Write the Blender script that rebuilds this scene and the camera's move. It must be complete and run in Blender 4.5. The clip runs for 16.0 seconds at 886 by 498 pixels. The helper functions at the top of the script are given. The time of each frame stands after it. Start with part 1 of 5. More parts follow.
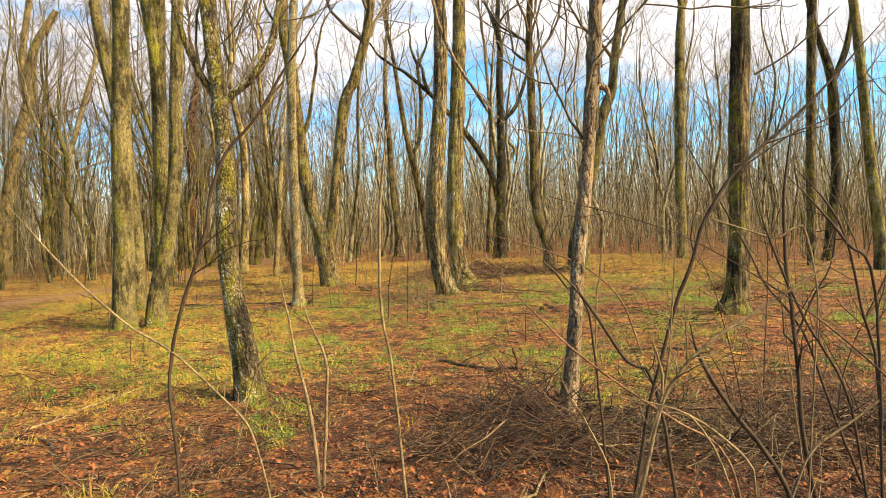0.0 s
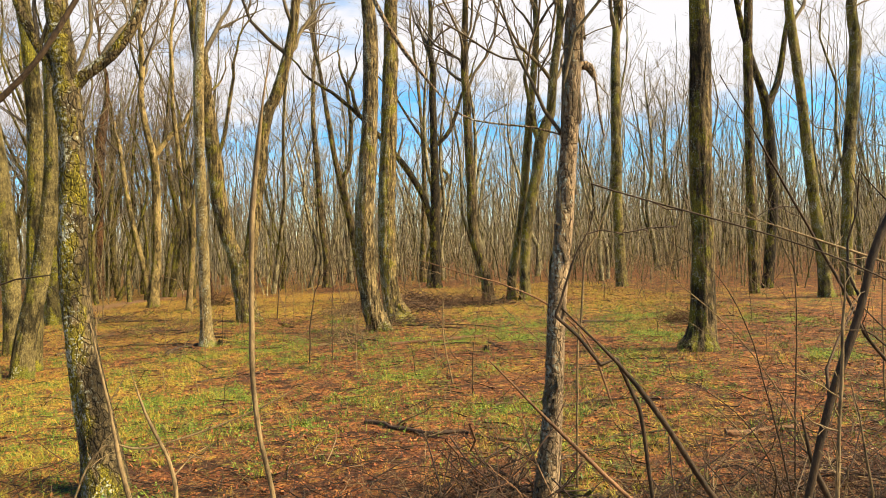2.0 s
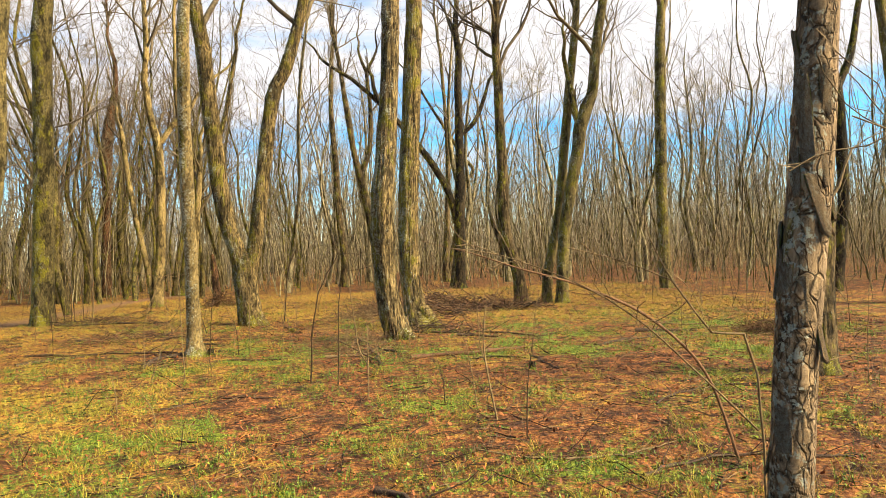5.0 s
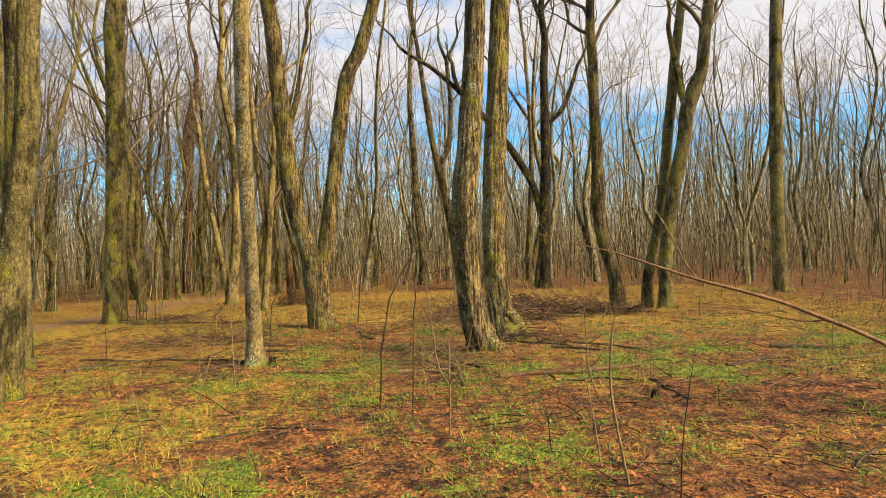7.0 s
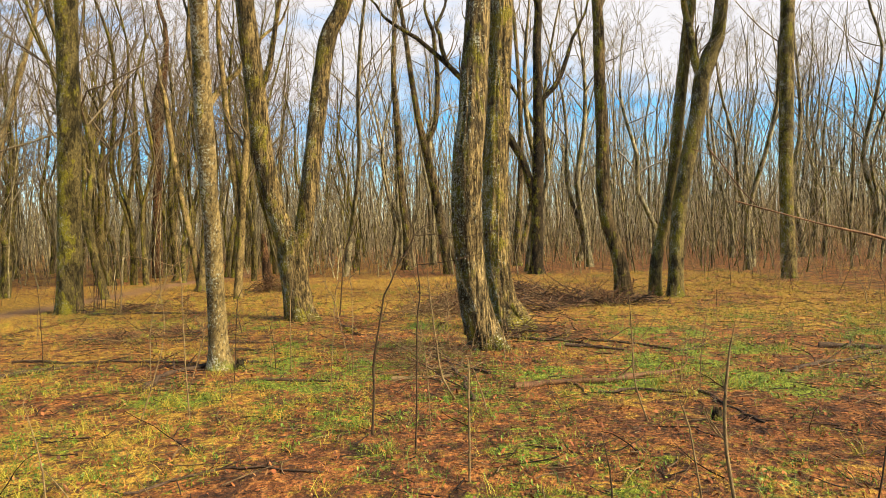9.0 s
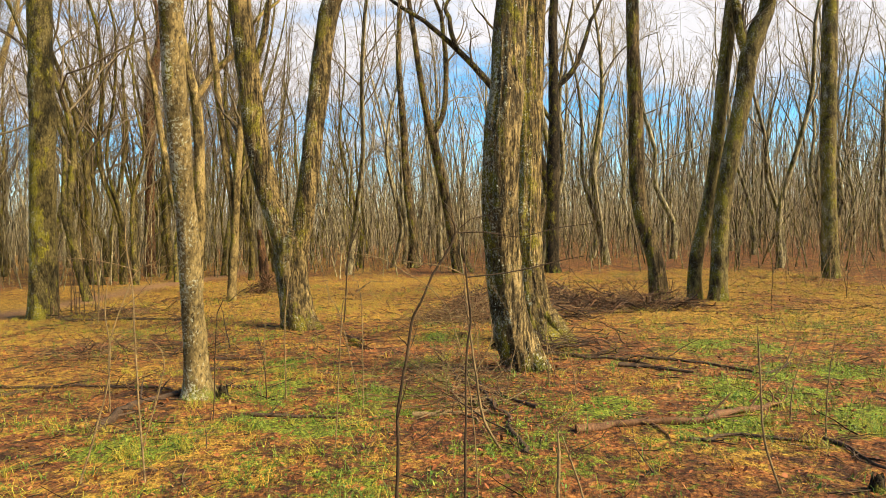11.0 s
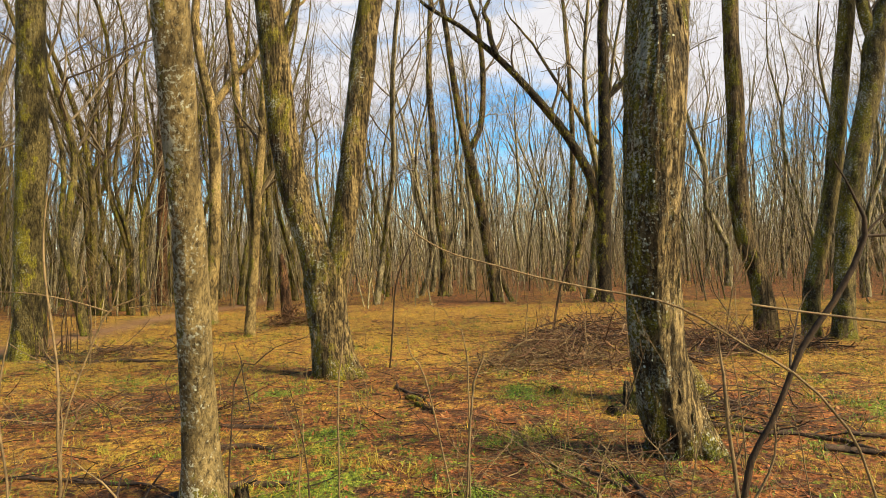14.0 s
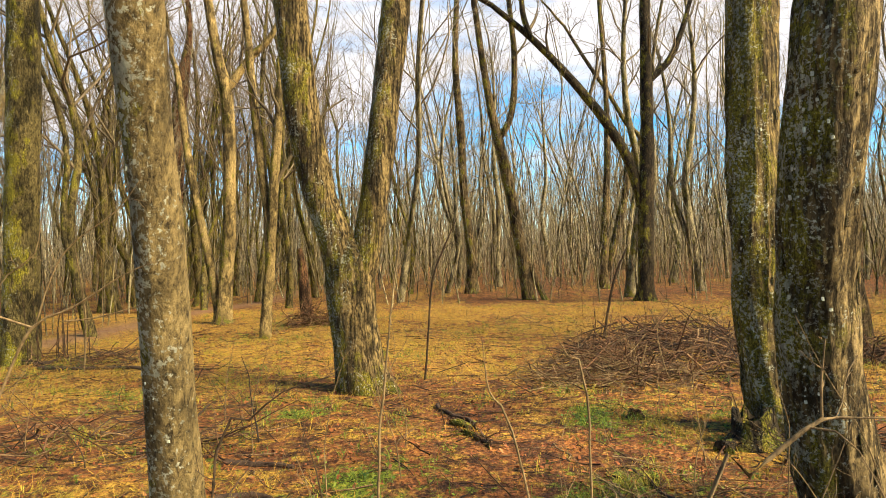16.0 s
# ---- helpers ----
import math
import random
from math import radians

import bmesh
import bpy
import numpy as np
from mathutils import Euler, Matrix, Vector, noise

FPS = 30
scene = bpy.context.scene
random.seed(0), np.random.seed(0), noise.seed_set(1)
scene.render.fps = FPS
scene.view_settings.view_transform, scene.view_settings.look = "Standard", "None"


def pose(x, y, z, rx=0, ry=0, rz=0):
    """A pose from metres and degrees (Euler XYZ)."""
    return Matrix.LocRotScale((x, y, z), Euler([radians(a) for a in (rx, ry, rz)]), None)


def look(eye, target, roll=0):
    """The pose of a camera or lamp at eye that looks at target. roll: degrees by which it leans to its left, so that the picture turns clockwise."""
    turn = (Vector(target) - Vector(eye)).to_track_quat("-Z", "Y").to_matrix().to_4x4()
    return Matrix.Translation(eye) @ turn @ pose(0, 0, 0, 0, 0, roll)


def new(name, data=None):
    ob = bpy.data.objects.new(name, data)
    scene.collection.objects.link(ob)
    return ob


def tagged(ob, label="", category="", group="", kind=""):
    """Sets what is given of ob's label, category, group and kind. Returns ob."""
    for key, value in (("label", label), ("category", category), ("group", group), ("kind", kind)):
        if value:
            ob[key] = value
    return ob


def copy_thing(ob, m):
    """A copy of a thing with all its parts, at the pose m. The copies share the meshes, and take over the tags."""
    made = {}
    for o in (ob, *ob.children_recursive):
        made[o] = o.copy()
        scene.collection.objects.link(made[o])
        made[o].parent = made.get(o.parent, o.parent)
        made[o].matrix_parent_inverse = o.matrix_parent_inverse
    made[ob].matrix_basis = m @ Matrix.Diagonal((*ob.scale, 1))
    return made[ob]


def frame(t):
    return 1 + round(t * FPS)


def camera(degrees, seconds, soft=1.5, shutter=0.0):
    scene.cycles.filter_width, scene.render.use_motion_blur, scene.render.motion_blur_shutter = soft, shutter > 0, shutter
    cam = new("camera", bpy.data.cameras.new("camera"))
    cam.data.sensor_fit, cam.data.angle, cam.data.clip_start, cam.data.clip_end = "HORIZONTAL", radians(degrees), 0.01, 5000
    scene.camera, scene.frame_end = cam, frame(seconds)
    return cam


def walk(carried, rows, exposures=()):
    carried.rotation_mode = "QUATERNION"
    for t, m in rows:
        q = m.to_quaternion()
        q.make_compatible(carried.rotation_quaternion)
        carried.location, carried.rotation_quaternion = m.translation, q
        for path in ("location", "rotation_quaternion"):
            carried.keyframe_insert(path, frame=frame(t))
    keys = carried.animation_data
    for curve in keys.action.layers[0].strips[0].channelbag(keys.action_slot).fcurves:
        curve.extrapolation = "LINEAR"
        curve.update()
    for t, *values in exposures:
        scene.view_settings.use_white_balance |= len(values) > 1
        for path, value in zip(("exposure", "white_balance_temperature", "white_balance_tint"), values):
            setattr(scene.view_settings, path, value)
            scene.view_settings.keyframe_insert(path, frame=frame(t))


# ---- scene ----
cam = camera(66.7, 16.0, soft=0.9)
PATH = [
    (0, (0.048, 0.099, 1.503), (0.054, 2.098, 1.437), -2.3),
    (0.5, (0.05, 0.435, 1.538), (0.06, 2.434, 1.503), -2.3),
    (1, (0.056, 0.824, 1.502), (0.094, 2.824, 1.491), -2.4),
    (1.5, (0.097, 1.189, 1.536), (0.212, 3.185, 1.549), -2.4),
    (2, (0.072, 1.516, 1.492), (0.283, 3.505, 1.503), -2.5),
    (2.5, (0.065, 1.89, 1.502), (0.318, 3.874, 1.498), -2.5),
    (3, (0.11, 2.263, 1.463), (0.373, 4.246, 1.447), -2.4),
    (3.5, (0.127, 2.55, 1.462), (0.391, 4.533, 1.438), -2.4),
    (4, (0.108, 2.944, 1.463), (0.403, 4.921, 1.405), -2.3),
    (4.5, (0.126, 3.15, 1.463), (0.398, 5.132, 1.429), -2.4),
    (5, (0.108, 3.554, 1.408), (0.257, 5.548, 1.421), -2.2),
    (5.2, (0.125, 3.722, 1.396), (0.207, 5.721, 1.425), -2.0),
    (7.5, (-0.052, 5.425, 1.432), (-0.137, 7.424, 1.424), -1.9),
    (8, (-0.138, 5.795, 1.434), (-0.211, 7.793, 1.402), -1.9),
    (8.5, (-0.204, 6.111, 1.44), (-0.239, 8.111, 1.404), -1.9),
    (10.8, (-0.498, 7.764, 1.437), (-0.516, 9.763, 1.383), -1.5),
    (11, (-0.547, 7.913, 1.458), (-0.577, 9.912, 1.407), -1.7),
    (11.5, (-0.743, 8.272, 1.42), (-0.791, 10.271, 1.368), -1.5),
    (12, (-0.915, 8.639, 1.468), (-1.004, 10.636, 1.451), -1.7),
    (12.5, (-0.99, 9.007, 1.456), (-1.105, 11.004, 1.456), -1.6),
    (13, (-1.08, 9.369, 1.45), (-1.161, 11.368, 1.476), -1.7),
    (13.5, (-1.222, 9.719, 1.432), (-1.303, 11.717, 1.467), -1.8),
    (14, (-1.321, 10.08, 1.431), (-1.392, 12.078, 1.46), -1.8),
    (14.5, (-1.371, 10.407, 1.45), (-1.426, 12.405, 1.486), -1.9),
    (15, (-1.468, 10.701, 1.425), (-1.531, 12.699, 1.457), -1.9),
    (15.5, (-1.596, 11.035, 1.438), (-1.678, 13.033, 1.459), -1.7),
    (16, (-1.655, 11.369, 1.413), (-1.783, 13.364, 1.432), -1.7),
]
EXPOSURES = [(0, 1.73), (0.5, 1.83), (1, 1.78), (2, 1.54), (2.5, 1.36), (3, 1.45), (3.5, 1.51), (4, 1.58), (5, 1.66),
             (7.5, 1.32), (8, 1.41), (11, 1.51), (11.5, 1.48), (12, 1.50), (13, 1.53), (14, 1.38), (15, 1.45), (16, 1.62)]
walk(cam, [(t, look(eye, target, roll)) for t, eye, target, roll in PATH], EXPOSURES)

# ---- world, sun, exposure ----
SUN_ELEVATION, SUN_AZIMUTH = radians(36), radians(112)
world = bpy.data.worlds.new("world")
scene.world = world
world.use_nodes = True
wn, wl = world.node_tree.nodes, world.node_tree.links
wn.clear()
sky = wn.new("ShaderNodeTexSky")
sky.sky_type, sky.sun_disc = "NISHITA", False
sky.sun_elevation, sky.sun_rotation = SUN_ELEVATION, SUN_AZIMUTH
sky.air_density, sky.dust_density, sky.ozone_density = 1.0, 0.3, 4.0
vivid = wn.new("ShaderNodeHueSaturation")
vivid.inputs["Hue"].default_value, vivid.inputs["Saturation"].default_value, vivid.inputs["Value"].default_value = 0.488, 1.38, 1.75
wcoord = wn.new("ShaderNodeTexCoord")
wmap = wn.new("ShaderNodeMapping")
wmap.inputs["Scale"].default_value = (1.6, 1.6, 7.0)
cloud = wn.new("ShaderNodeTexNoise")
cloud.inputs["Scale"].default_value, cloud.inputs["Detail"].default_value, cloud.inputs["Roughness"].default_value = 1.7, 7, 0.58
wsep = wn.new("ShaderNodeSeparateXYZ")
lift = wn.new("ShaderNodeMapRange")
lift.inputs["From Min"].default_value, lift.inputs["From Max"].default_value = 0.10, 0.27
lift.inputs["To Min"].default_value, lift.inputs["To Max"].default_value = -0.09, 0.25
wsum = wn.new("ShaderNodeMath")
cramp = wn.new("ShaderNodeValToRGB")
cramp.color_ramp.elements[0].position, cramp.color_ramp.elements[1].position = 0.46, 0.66
wmix = wn.new("ShaderNodeMix")
wmix.data_type = "RGBA"
wmix.inputs["B"].default_value = (6.9, 6.75, 6.9, 1)
background = wn.new("ShaderNodeBackground")
background.inputs["Strength"].default_value = 0.05
wout = wn.new("ShaderNodeOutputWorld")
wl.new(sky.outputs[0], vivid.inputs["Color"])
wl.new(wcoord.outputs["Generated"], wmap.inputs[0])
wl.new(wmap.outputs[0], cloud.inputs["Vector"])
wl.new(wcoord.outputs["Generated"], wsep.inputs[0])
wl.new(wsep.outputs["Z"], lift.inputs["Value"])
wl.new(cloud.outputs["Fac"], wsum.inputs[0])
wl.new(lift.outputs[0], wsum.inputs[1])
thin = wn.new("ShaderNodeMapRange")
thin.inputs["From Min"].default_value, thin.inputs["From Max"].default_value = 0.40, 0.65
thin.inputs["To Min"].default_value, thin.inputs["To Max"].default_value = 0.0, -0.55
wsum2 = wn.new("ShaderNodeMath")
wl.new(wsep.outputs["Z"], thin.inputs["Value"])
wl.new(wsum.outputs[0], wsum2.inputs[0])
wl.new(thin.outputs[0], wsum2.inputs[1])
wl.new(wsum2.outputs[0], cramp.inputs[0])
wl.new(cramp.outputs[0], wmix.inputs["Factor"])
wl.new(vivid.outputs[0], wmix.inputs["A"])
wl.new(wmix.outputs["Result"], background.inputs["Color"])
wl.new(background.outputs[0], wout.inputs[0])

sun = new("sun", bpy.data.lights.new("sun", "SUN"))
sun.data.energy, sun.data.angle, sun.data.color = 5.0, radians(30), (1.0, 0.83, 0.52)
sun.matrix_world = look((0, 0, 0), (-math.sin(SUN_AZIMUTH) * math.cos(SUN_ELEVATION), -math.cos(SUN_AZIMUTH) * math.cos(SUN_ELEVATION), -math.sin(SUN_ELEVATION)))

# ---- materials ----


class Nodes:
    """A small builder of node materials."""

    def __init__(self, name, rough=0.85, specular=0.25):
        self.mat = bpy.data.materials.new(name)
        self.mat.use_nodes = True
        self.tree = self.mat.node_tree
        self.shader = self.tree.nodes["Principled BSDF"]
        self.shader.inputs["Roughness"].default_value = rough
        self.shader.inputs["Specular IOR Level"].default_value = specular
        self.coord = self.tree.nodes.new("ShaderNodeTexCoord").outputs["Object"]

    def link(self, a, b):
        self.tree.links.new(a, b)

    def scaled(self, sx, sy, sz, source=None):
        n = self.tree.nodes.new("ShaderNodeMapping")
        n.inputs["Scale"].default_value = (sx, sy, sz)
        self.link(source or self.coord, n.inputs[0])
        return n.outputs[0]

    def warped(self, sx, sy, sz, amount, scale):
        """Scaled coordinates, shaken by a noise."""
        t = self.tree.nodes.new("ShaderNodeTexNoise")
        t.inputs["Scale"].default_value, t.inputs["Detail"].default_value = scale, 4
        self.link(self.coord, t.inputs["Vector"])
        k = self.tree.nodes.new("ShaderNodeVectorMath")
        k.operation = "MULTIPLY_ADD"
        self.link(t.outputs["Color"], k.inputs[0])
        k.inputs[1].default_value = (amount, amount, amount)
        self.link(self.scaled(sx, sy, sz), k.inputs[2])
        return k.outputs[0]

    def noise(self, scale, detail=5, rough=0.6, vector=None, warp=0.0):
        n = self.tree.nodes.new("ShaderNodeTexNoise")
        n.inputs["Scale"].default_value, n.inputs["Detail"].default_value = scale, detail
        n.inputs["Roughness"].default_value, n.inputs["Distortion"].default_value = rough, warp
        self.link(vector or self.coord, n.inputs["Vector"])
        return n.outputs["Fac"]

    def cells(self, scale, vector=None, feature="F1", out="Distance"):
        n = self.tree.nodes.new("ShaderNodeTexVoronoi")
        n.feature = feature
        n.inputs["Scale"].default_value = scale
        self.link(vector or self.coord, n.inputs["Vector"])
        return n.outputs[out]

    def ramp(self, value, *stops):
        n = self.tree.nodes.new("ShaderNodeValToRGB")
        e = n.color_ramp.elements
        while len(e) < len(stops):
            e.new(0.5)
        for s, (at, colour) in zip(e, stops):
            s.position = at
            s.color = (*colour, 1) if isinstance(colour, tuple) else (colour, colour, colour, 1)
        self.link(value, n.inputs[0])
        return n.outputs[0]

    def mix(self, factor, a, b, blend="MIX"):
        n = self.tree.nodes.new("ShaderNodeMix")
        n.data_type, n.blend_type = "RGBA", blend
        for socket, v in ((n.inputs["Factor"], factor), (n.inputs["A"], a), (n.inputs["B"], b)):
            if isinstance(v, tuple):
                socket.default_value = (*v, 1)
            elif isinstance(v, (int, float)):
                socket.default_value = v
            else:
                self.link(v, socket)
        return n.outputs["Result"]

    def math(self, op, a, b=0.0):
        n = self.tree.nodes.new("ShaderNodeMath")
        n.operation = op
        for socket, v in zip(n.inputs, (a, b)):
            if isinstance(v, (int, float)):
                socket.default_value = v
            else:
                self.link(v, socket)
        return n.outputs[0]

    def attribute(self, name):
        n = self.tree.nodes.new("ShaderNodeAttribute")
        n.attribute_name = name
        return n.outputs["Fac"]

    def island(self):
        return self.tree.nodes.new("ShaderNodeNewGeometry").outputs["Random Per Island"]

    def facing(self, x, y, z):
        """How far the surface looks towards (x, y, z)."""
        n = self.tree.nodes.new("ShaderNodeVectorMath")
        n.operation = "DOT_PRODUCT"
        self.link(self.tree.nodes.new("ShaderNodeNewGeometry").outputs["Normal"], n.inputs[0])
        n.inputs[1].default_value = (x, y, z)
        return n.outputs["Value"]

    def tint(self):
        return self.tree.nodes.new("ShaderNodeObjectInfo").outputs["Random"]

    def done(self, colour, height=None, strength=0.5, distance=0.02):
        if isinstance(colour, tuple):
            self.shader.inputs["Base Color"].default_value = (*colour, 1)
        else:
            self.link(colour, self.shader.inputs["Base Color"])
        if height is not None:
            n = self.tree.nodes.new("ShaderNodeBump")
            n.inputs["Strength"].default_value, n.inputs["Distance"].default_value = strength, distance
            self.link(height, n.inputs["Height"])
            self.link(n.outputs[0], self.shader.inputs["Normal"])
        return self.mat


def bark(name, dark, light, moss=0.3, lichen=0.3, furrow=20.0, stretch=0.3, cracks=0.8, moss_colour=(0.19, 0.17, 0.018), bare=None, vary=0.0, shaded=0.04, blotch=0.75, strands=False):
    n = Nodes(name, 0.9, 0.2)
    rough = n.noise(34, 9, 0.78, n.scaled(1, 1, 0.5), 0.4)
    fine = n.noise(110, 6, 0.75, n.scaled(1, 1, 0.5))
    broad = n.noise(2.2, 6, 0.7, n.scaled(1, 1, 0.6))
    plate = n.cells(furrow, n.warped(1, 1, stretch, 0.09, 9), "DISTANCE_TO_EDGE")
    crack = n.ramp(plate, (0.0, 0.0), (0.12, 1.0))
    if strands:
        rib = n.noise(furrow, 5, 0.62, n.warped(1, 1, stretch, 0.05, 5), 0.3)
        crack = n.ramp(rib, (0.42, 0.0), (0.53, 1.0))
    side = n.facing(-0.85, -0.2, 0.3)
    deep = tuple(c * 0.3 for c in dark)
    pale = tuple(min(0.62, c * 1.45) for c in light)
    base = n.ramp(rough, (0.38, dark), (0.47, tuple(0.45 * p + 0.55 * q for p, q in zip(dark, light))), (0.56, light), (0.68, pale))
    # Shade and dark moss are both put into the colour of the left-facing side.
    base = n.mix(n.ramp(n.math("ADD", broad, n.math("MULTIPLY", side, shaded)), (0.42, 0.0), (0.60, blotch)), base, n.mix(fine, deep, tuple(c * 0.42 for c in light)))
    gap = n.math("MULTIPLY", n.math("SUBTRACT", 1.0, crack), cracks)
    base = n.mix(gap, base, deep)
    if bare:
        peeled = n.math("ADD", n.math("MULTIPLY", n.facing(0.9, -0.3, 0), 0.26), n.noise(3.0, 7, 0.75, n.scaled(1, 1, 0.3)))
        strip = n.ramp(peeled, (0.66, 0.0), (0.68, 1.0))
        base = n.mix(strip, base, n.mix(n.ramp(n.noise(20, 6, 0.7, n.scaled(1, 1, 0.15)), (0.4, 0.0), (0.6, 1.0)), tuple(c * 0.4 for c in bare), bare))
    mossy = n.math("ADD", n.noise(8, 7, 0.68, n.scaled(1, 1, 0.5)), n.math("MULTIPLY", side, 0.16))
    mossy = n.math("ADD", n.math("MULTIPLY", mossy, 0.6), n.math("MULTIPLY", n.noise(1.8, 3), 0.4))
    base = n.mix(n.ramp(mossy, (0.60 - 0.18 * moss, 0.0), (0.66 - 0.18 * moss, 0.9)), base, n.ramp(fine, (0.38, tuple(c * 0.12 for c in moss_colour)), (0.5, tuple(c * 0.8 for c in moss_colour)), (0.64, tuple(c * 2.2 for c in moss_colour))))
    spots = n.math("ADD", n.noise(42, 5, 0.75), n.math("MULTIPLY", n.math("ADD", n.noise(3.4, 4, 0.7), n.math("MULTIPLY", side, 0.22)), 0.45))
    base = n.mix(n.ramp(spots, (0.94 - 0.13 * lichen, 0.0), (0.96 - 0.13 * lichen, 0.95)), base, (0.46, 0.46, 0.35))
    base = n.mix(min(0.85, blotch + 0.1), base, n.ramp(n.noise(4.5, 7, 0.72, n.scaled(1, 1, 0.4)), (0.41, 0.08), (0.53, 1.0)), "MULTIPLY")
    if not vary:
        up = n.tree.nodes.new("ShaderNodeSeparateXYZ")
        n.link(n.coord, up.inputs[0])
        foot = n.math("SUBTRACT", n.noise(7, 5, 0.7), n.math("MULTIPLY", up.outputs["Z"], 0.8))
        base = n.mix(n.ramp(foot, (0.50, 0.0), (0.56, 0.8)), base, n.ramp(fine, (0.38, (0.02, 0.025, 0.004)), (0.5, (0.10, 0.12, 0.012)), (0.64, (0.26, 0.27, 0.03))))
    if vary:
        base = n.mix(vary, base, n.ramp(n.island(), (0.0, 0.16), (0.4, 0.7), (1.0, 1.0)), "MULTIPLY")
    height = n.math("ADD", n.math("MULTIPLY", crack, 0.6 * cracks), n.math("MULTIPLY", rough, 0.6))
    return n.done(base, height, 1.0, 0.05)


MATS = {
    "bark_olive": bark("bark_olive", (0.06, 0.044, 0.016), (0.29, 0.225, 0.085), 0.5, 0.6, 24, 0.8, 0.35),
    "bark_mossy": bark("bark_mossy", (0.022, 0.018, 0.006), (0.22, 0.17, 0.06), 0.68, 0.75, 24, 0.25, 0.4, (0.25, 0.22, 0.02)),
    "bark_grey": bark("bark_grey", (0.04, 0.028, 0.012), (0.31, 0.225, 0.092), 0.36, 1.2, 16, 2.4, 0.05, shaded=0.2, blotch=0.45),
    "bark_ridged": bark("bark_ridged", (0.025, 0.017, 0.008), (0.37, 0.265, 0.115), 0.32, 0.85, 44, 0.05, 0.75, shaded=0.24, blotch=0.7, strands=True),
    "bark_furrowed": bark("bark_furrowed", (0.022, 0.016, 0.007), (0.34, 0.24, 0.095), 0.55, 0.75, 38, 0.08, 0.8, (0.21, 0.18, 0.02), shaded=0.16, blotch=0.65, strands=True),
    "bark_brown": bark("bark_brown", (0.04, 0.028, 0.013), (0.25, 0.175, 0.08), 0.4, 0.4, 26, 0.09, 0.7, strands=True),
    "bark_dead": bark("bark_dead", (0.035, 0.023, 0.012), (0.44, 0.30, 0.165), -0.3, 0.8, 38, 0.3, 0.7, blotch=0.2, bare=(0.42, 0.29, 0.17)),
    "bark_patchy": bark("bark_patchy", (0.022, 0.016, 0.008), (0.23, 0.165, 0.075), 0.68, 0.95, 22, 0.6, 0.6, (0.22, 0.18, 0.014)),
    "bark_dark": bark("bark_dark", (0.014, 0.011, 0.006), (0.085, 0.06, 0.03), 0.3, 0.2, 20, 0.4, 0.7),
    "bark_tan": bark("bark_tan", (0.13, 0.09, 0.035), (0.46, 0.33, 0.13), 0.35, 0.2, 20, 0.8, 0.3),
    "bark_rotten": bark("bark_rotten", (0.035, 0.017, 0.008), (0.23, 0.115, 0.05), 0.2, 0.1, 20, 0.3, 0.8),
    # Darker bark for the left wood; its shade and moss are in the colour.
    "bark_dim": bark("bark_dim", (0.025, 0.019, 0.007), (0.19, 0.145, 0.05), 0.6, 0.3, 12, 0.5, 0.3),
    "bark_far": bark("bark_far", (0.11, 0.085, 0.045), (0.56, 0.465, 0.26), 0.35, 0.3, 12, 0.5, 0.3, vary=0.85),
}


def wood(name, *colours, rough=0.8):
    n = Nodes(name, rough, 0.25)
    c = n.ramp(n.island(), *[(i / max(1, len(colours) - 1), col) for i, col in enumerate(colours)])
    grain = n.noise(70, 6, 0.72, n.scaled(1, 1, 0.35))
    patch = n.noise(14, 6, 0.7, n.scaled(1, 1, 0.5))
    c = n.mix(0.85, c, n.ramp(grain, (0.36, 0.25), (0.56, 1.0)), "MULTIPLY")
    c = n.mix(0.7, c, n.ramp(patch, (0.38, 0.35), (0.52, 1.0), (0.68, 1.35)), "MULTIPLY")
    return n.done(c, grain, 0.8, 0.006)


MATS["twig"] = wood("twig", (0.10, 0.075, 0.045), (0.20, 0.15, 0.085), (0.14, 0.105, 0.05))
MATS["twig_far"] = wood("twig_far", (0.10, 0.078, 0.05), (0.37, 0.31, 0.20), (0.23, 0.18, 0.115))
MATS["undergrowth"] = wood("undergrowth", (0.06, 0.038, 0.018), (0.34, 0.24, 0.11), (0.15, 0.085, 0.04))
MATS["stem_tan"] = wood("stem_tan", (0.27, 0.185, 0.09), (0.19, 0.125, 0.055))
MATS["stem_brown"] = wood("stem_brown", (0.095, 0.052, 0.026), (0.045, 0.026, 0.013), (0.13, 0.085, 0.045))
MATS["deadwood"] = wood("deadwood", (0.06, 0.028, 0.014), (0.18, 0.085, 0.04), (0.30, 0.19, 0.09))
MATS["log_brown"] = wood("log_brown", (0.20, 0.095, 0.04), (0.12, 0.06, 0.03))
MATS["twig_litter"] = wood("twig_litter", (0.018, 0.011, 0.007), (0.05, 0.03, 0.016), (0.28, 0.18, 0.09))
MATS["deadwood_dark"] = wood("deadwood_dark", (0.03, 0.019, 0.012), (0.11, 0.066, 0.04))

n = Nodes("leaf_litter", 0.75, 0.3)
crust = Nodes("lichen_grey", 0.9, 0.2)
speck = crust.noise(60, 4, 0.7)
MATS["lichen"] = crust.done(crust.ramp(speck, (0.36, (0.30, 0.31, 0.21)), (0.6, (0.62, 0.62, 0.50))), speck, 0.6, 0.004)
MATS["leaf"] = n.done(n.mix(n.math("MULTIPLY", n.noise(30, 3), 0.7), n.ramp(n.island(), (0.0, (0.035, 0.013, 0.007)), (0.3, (0.15, 0.044, 0.015)), (0.6, (0.30, 0.088, 0.024)), (0.88, (0.40, 0.14, 0.038)), (1.0, (0.38, 0.20, 0.07))), (0.13, 0.045, 0.02)))
n = Nodes("dry_grass", 0.7, 0.3)
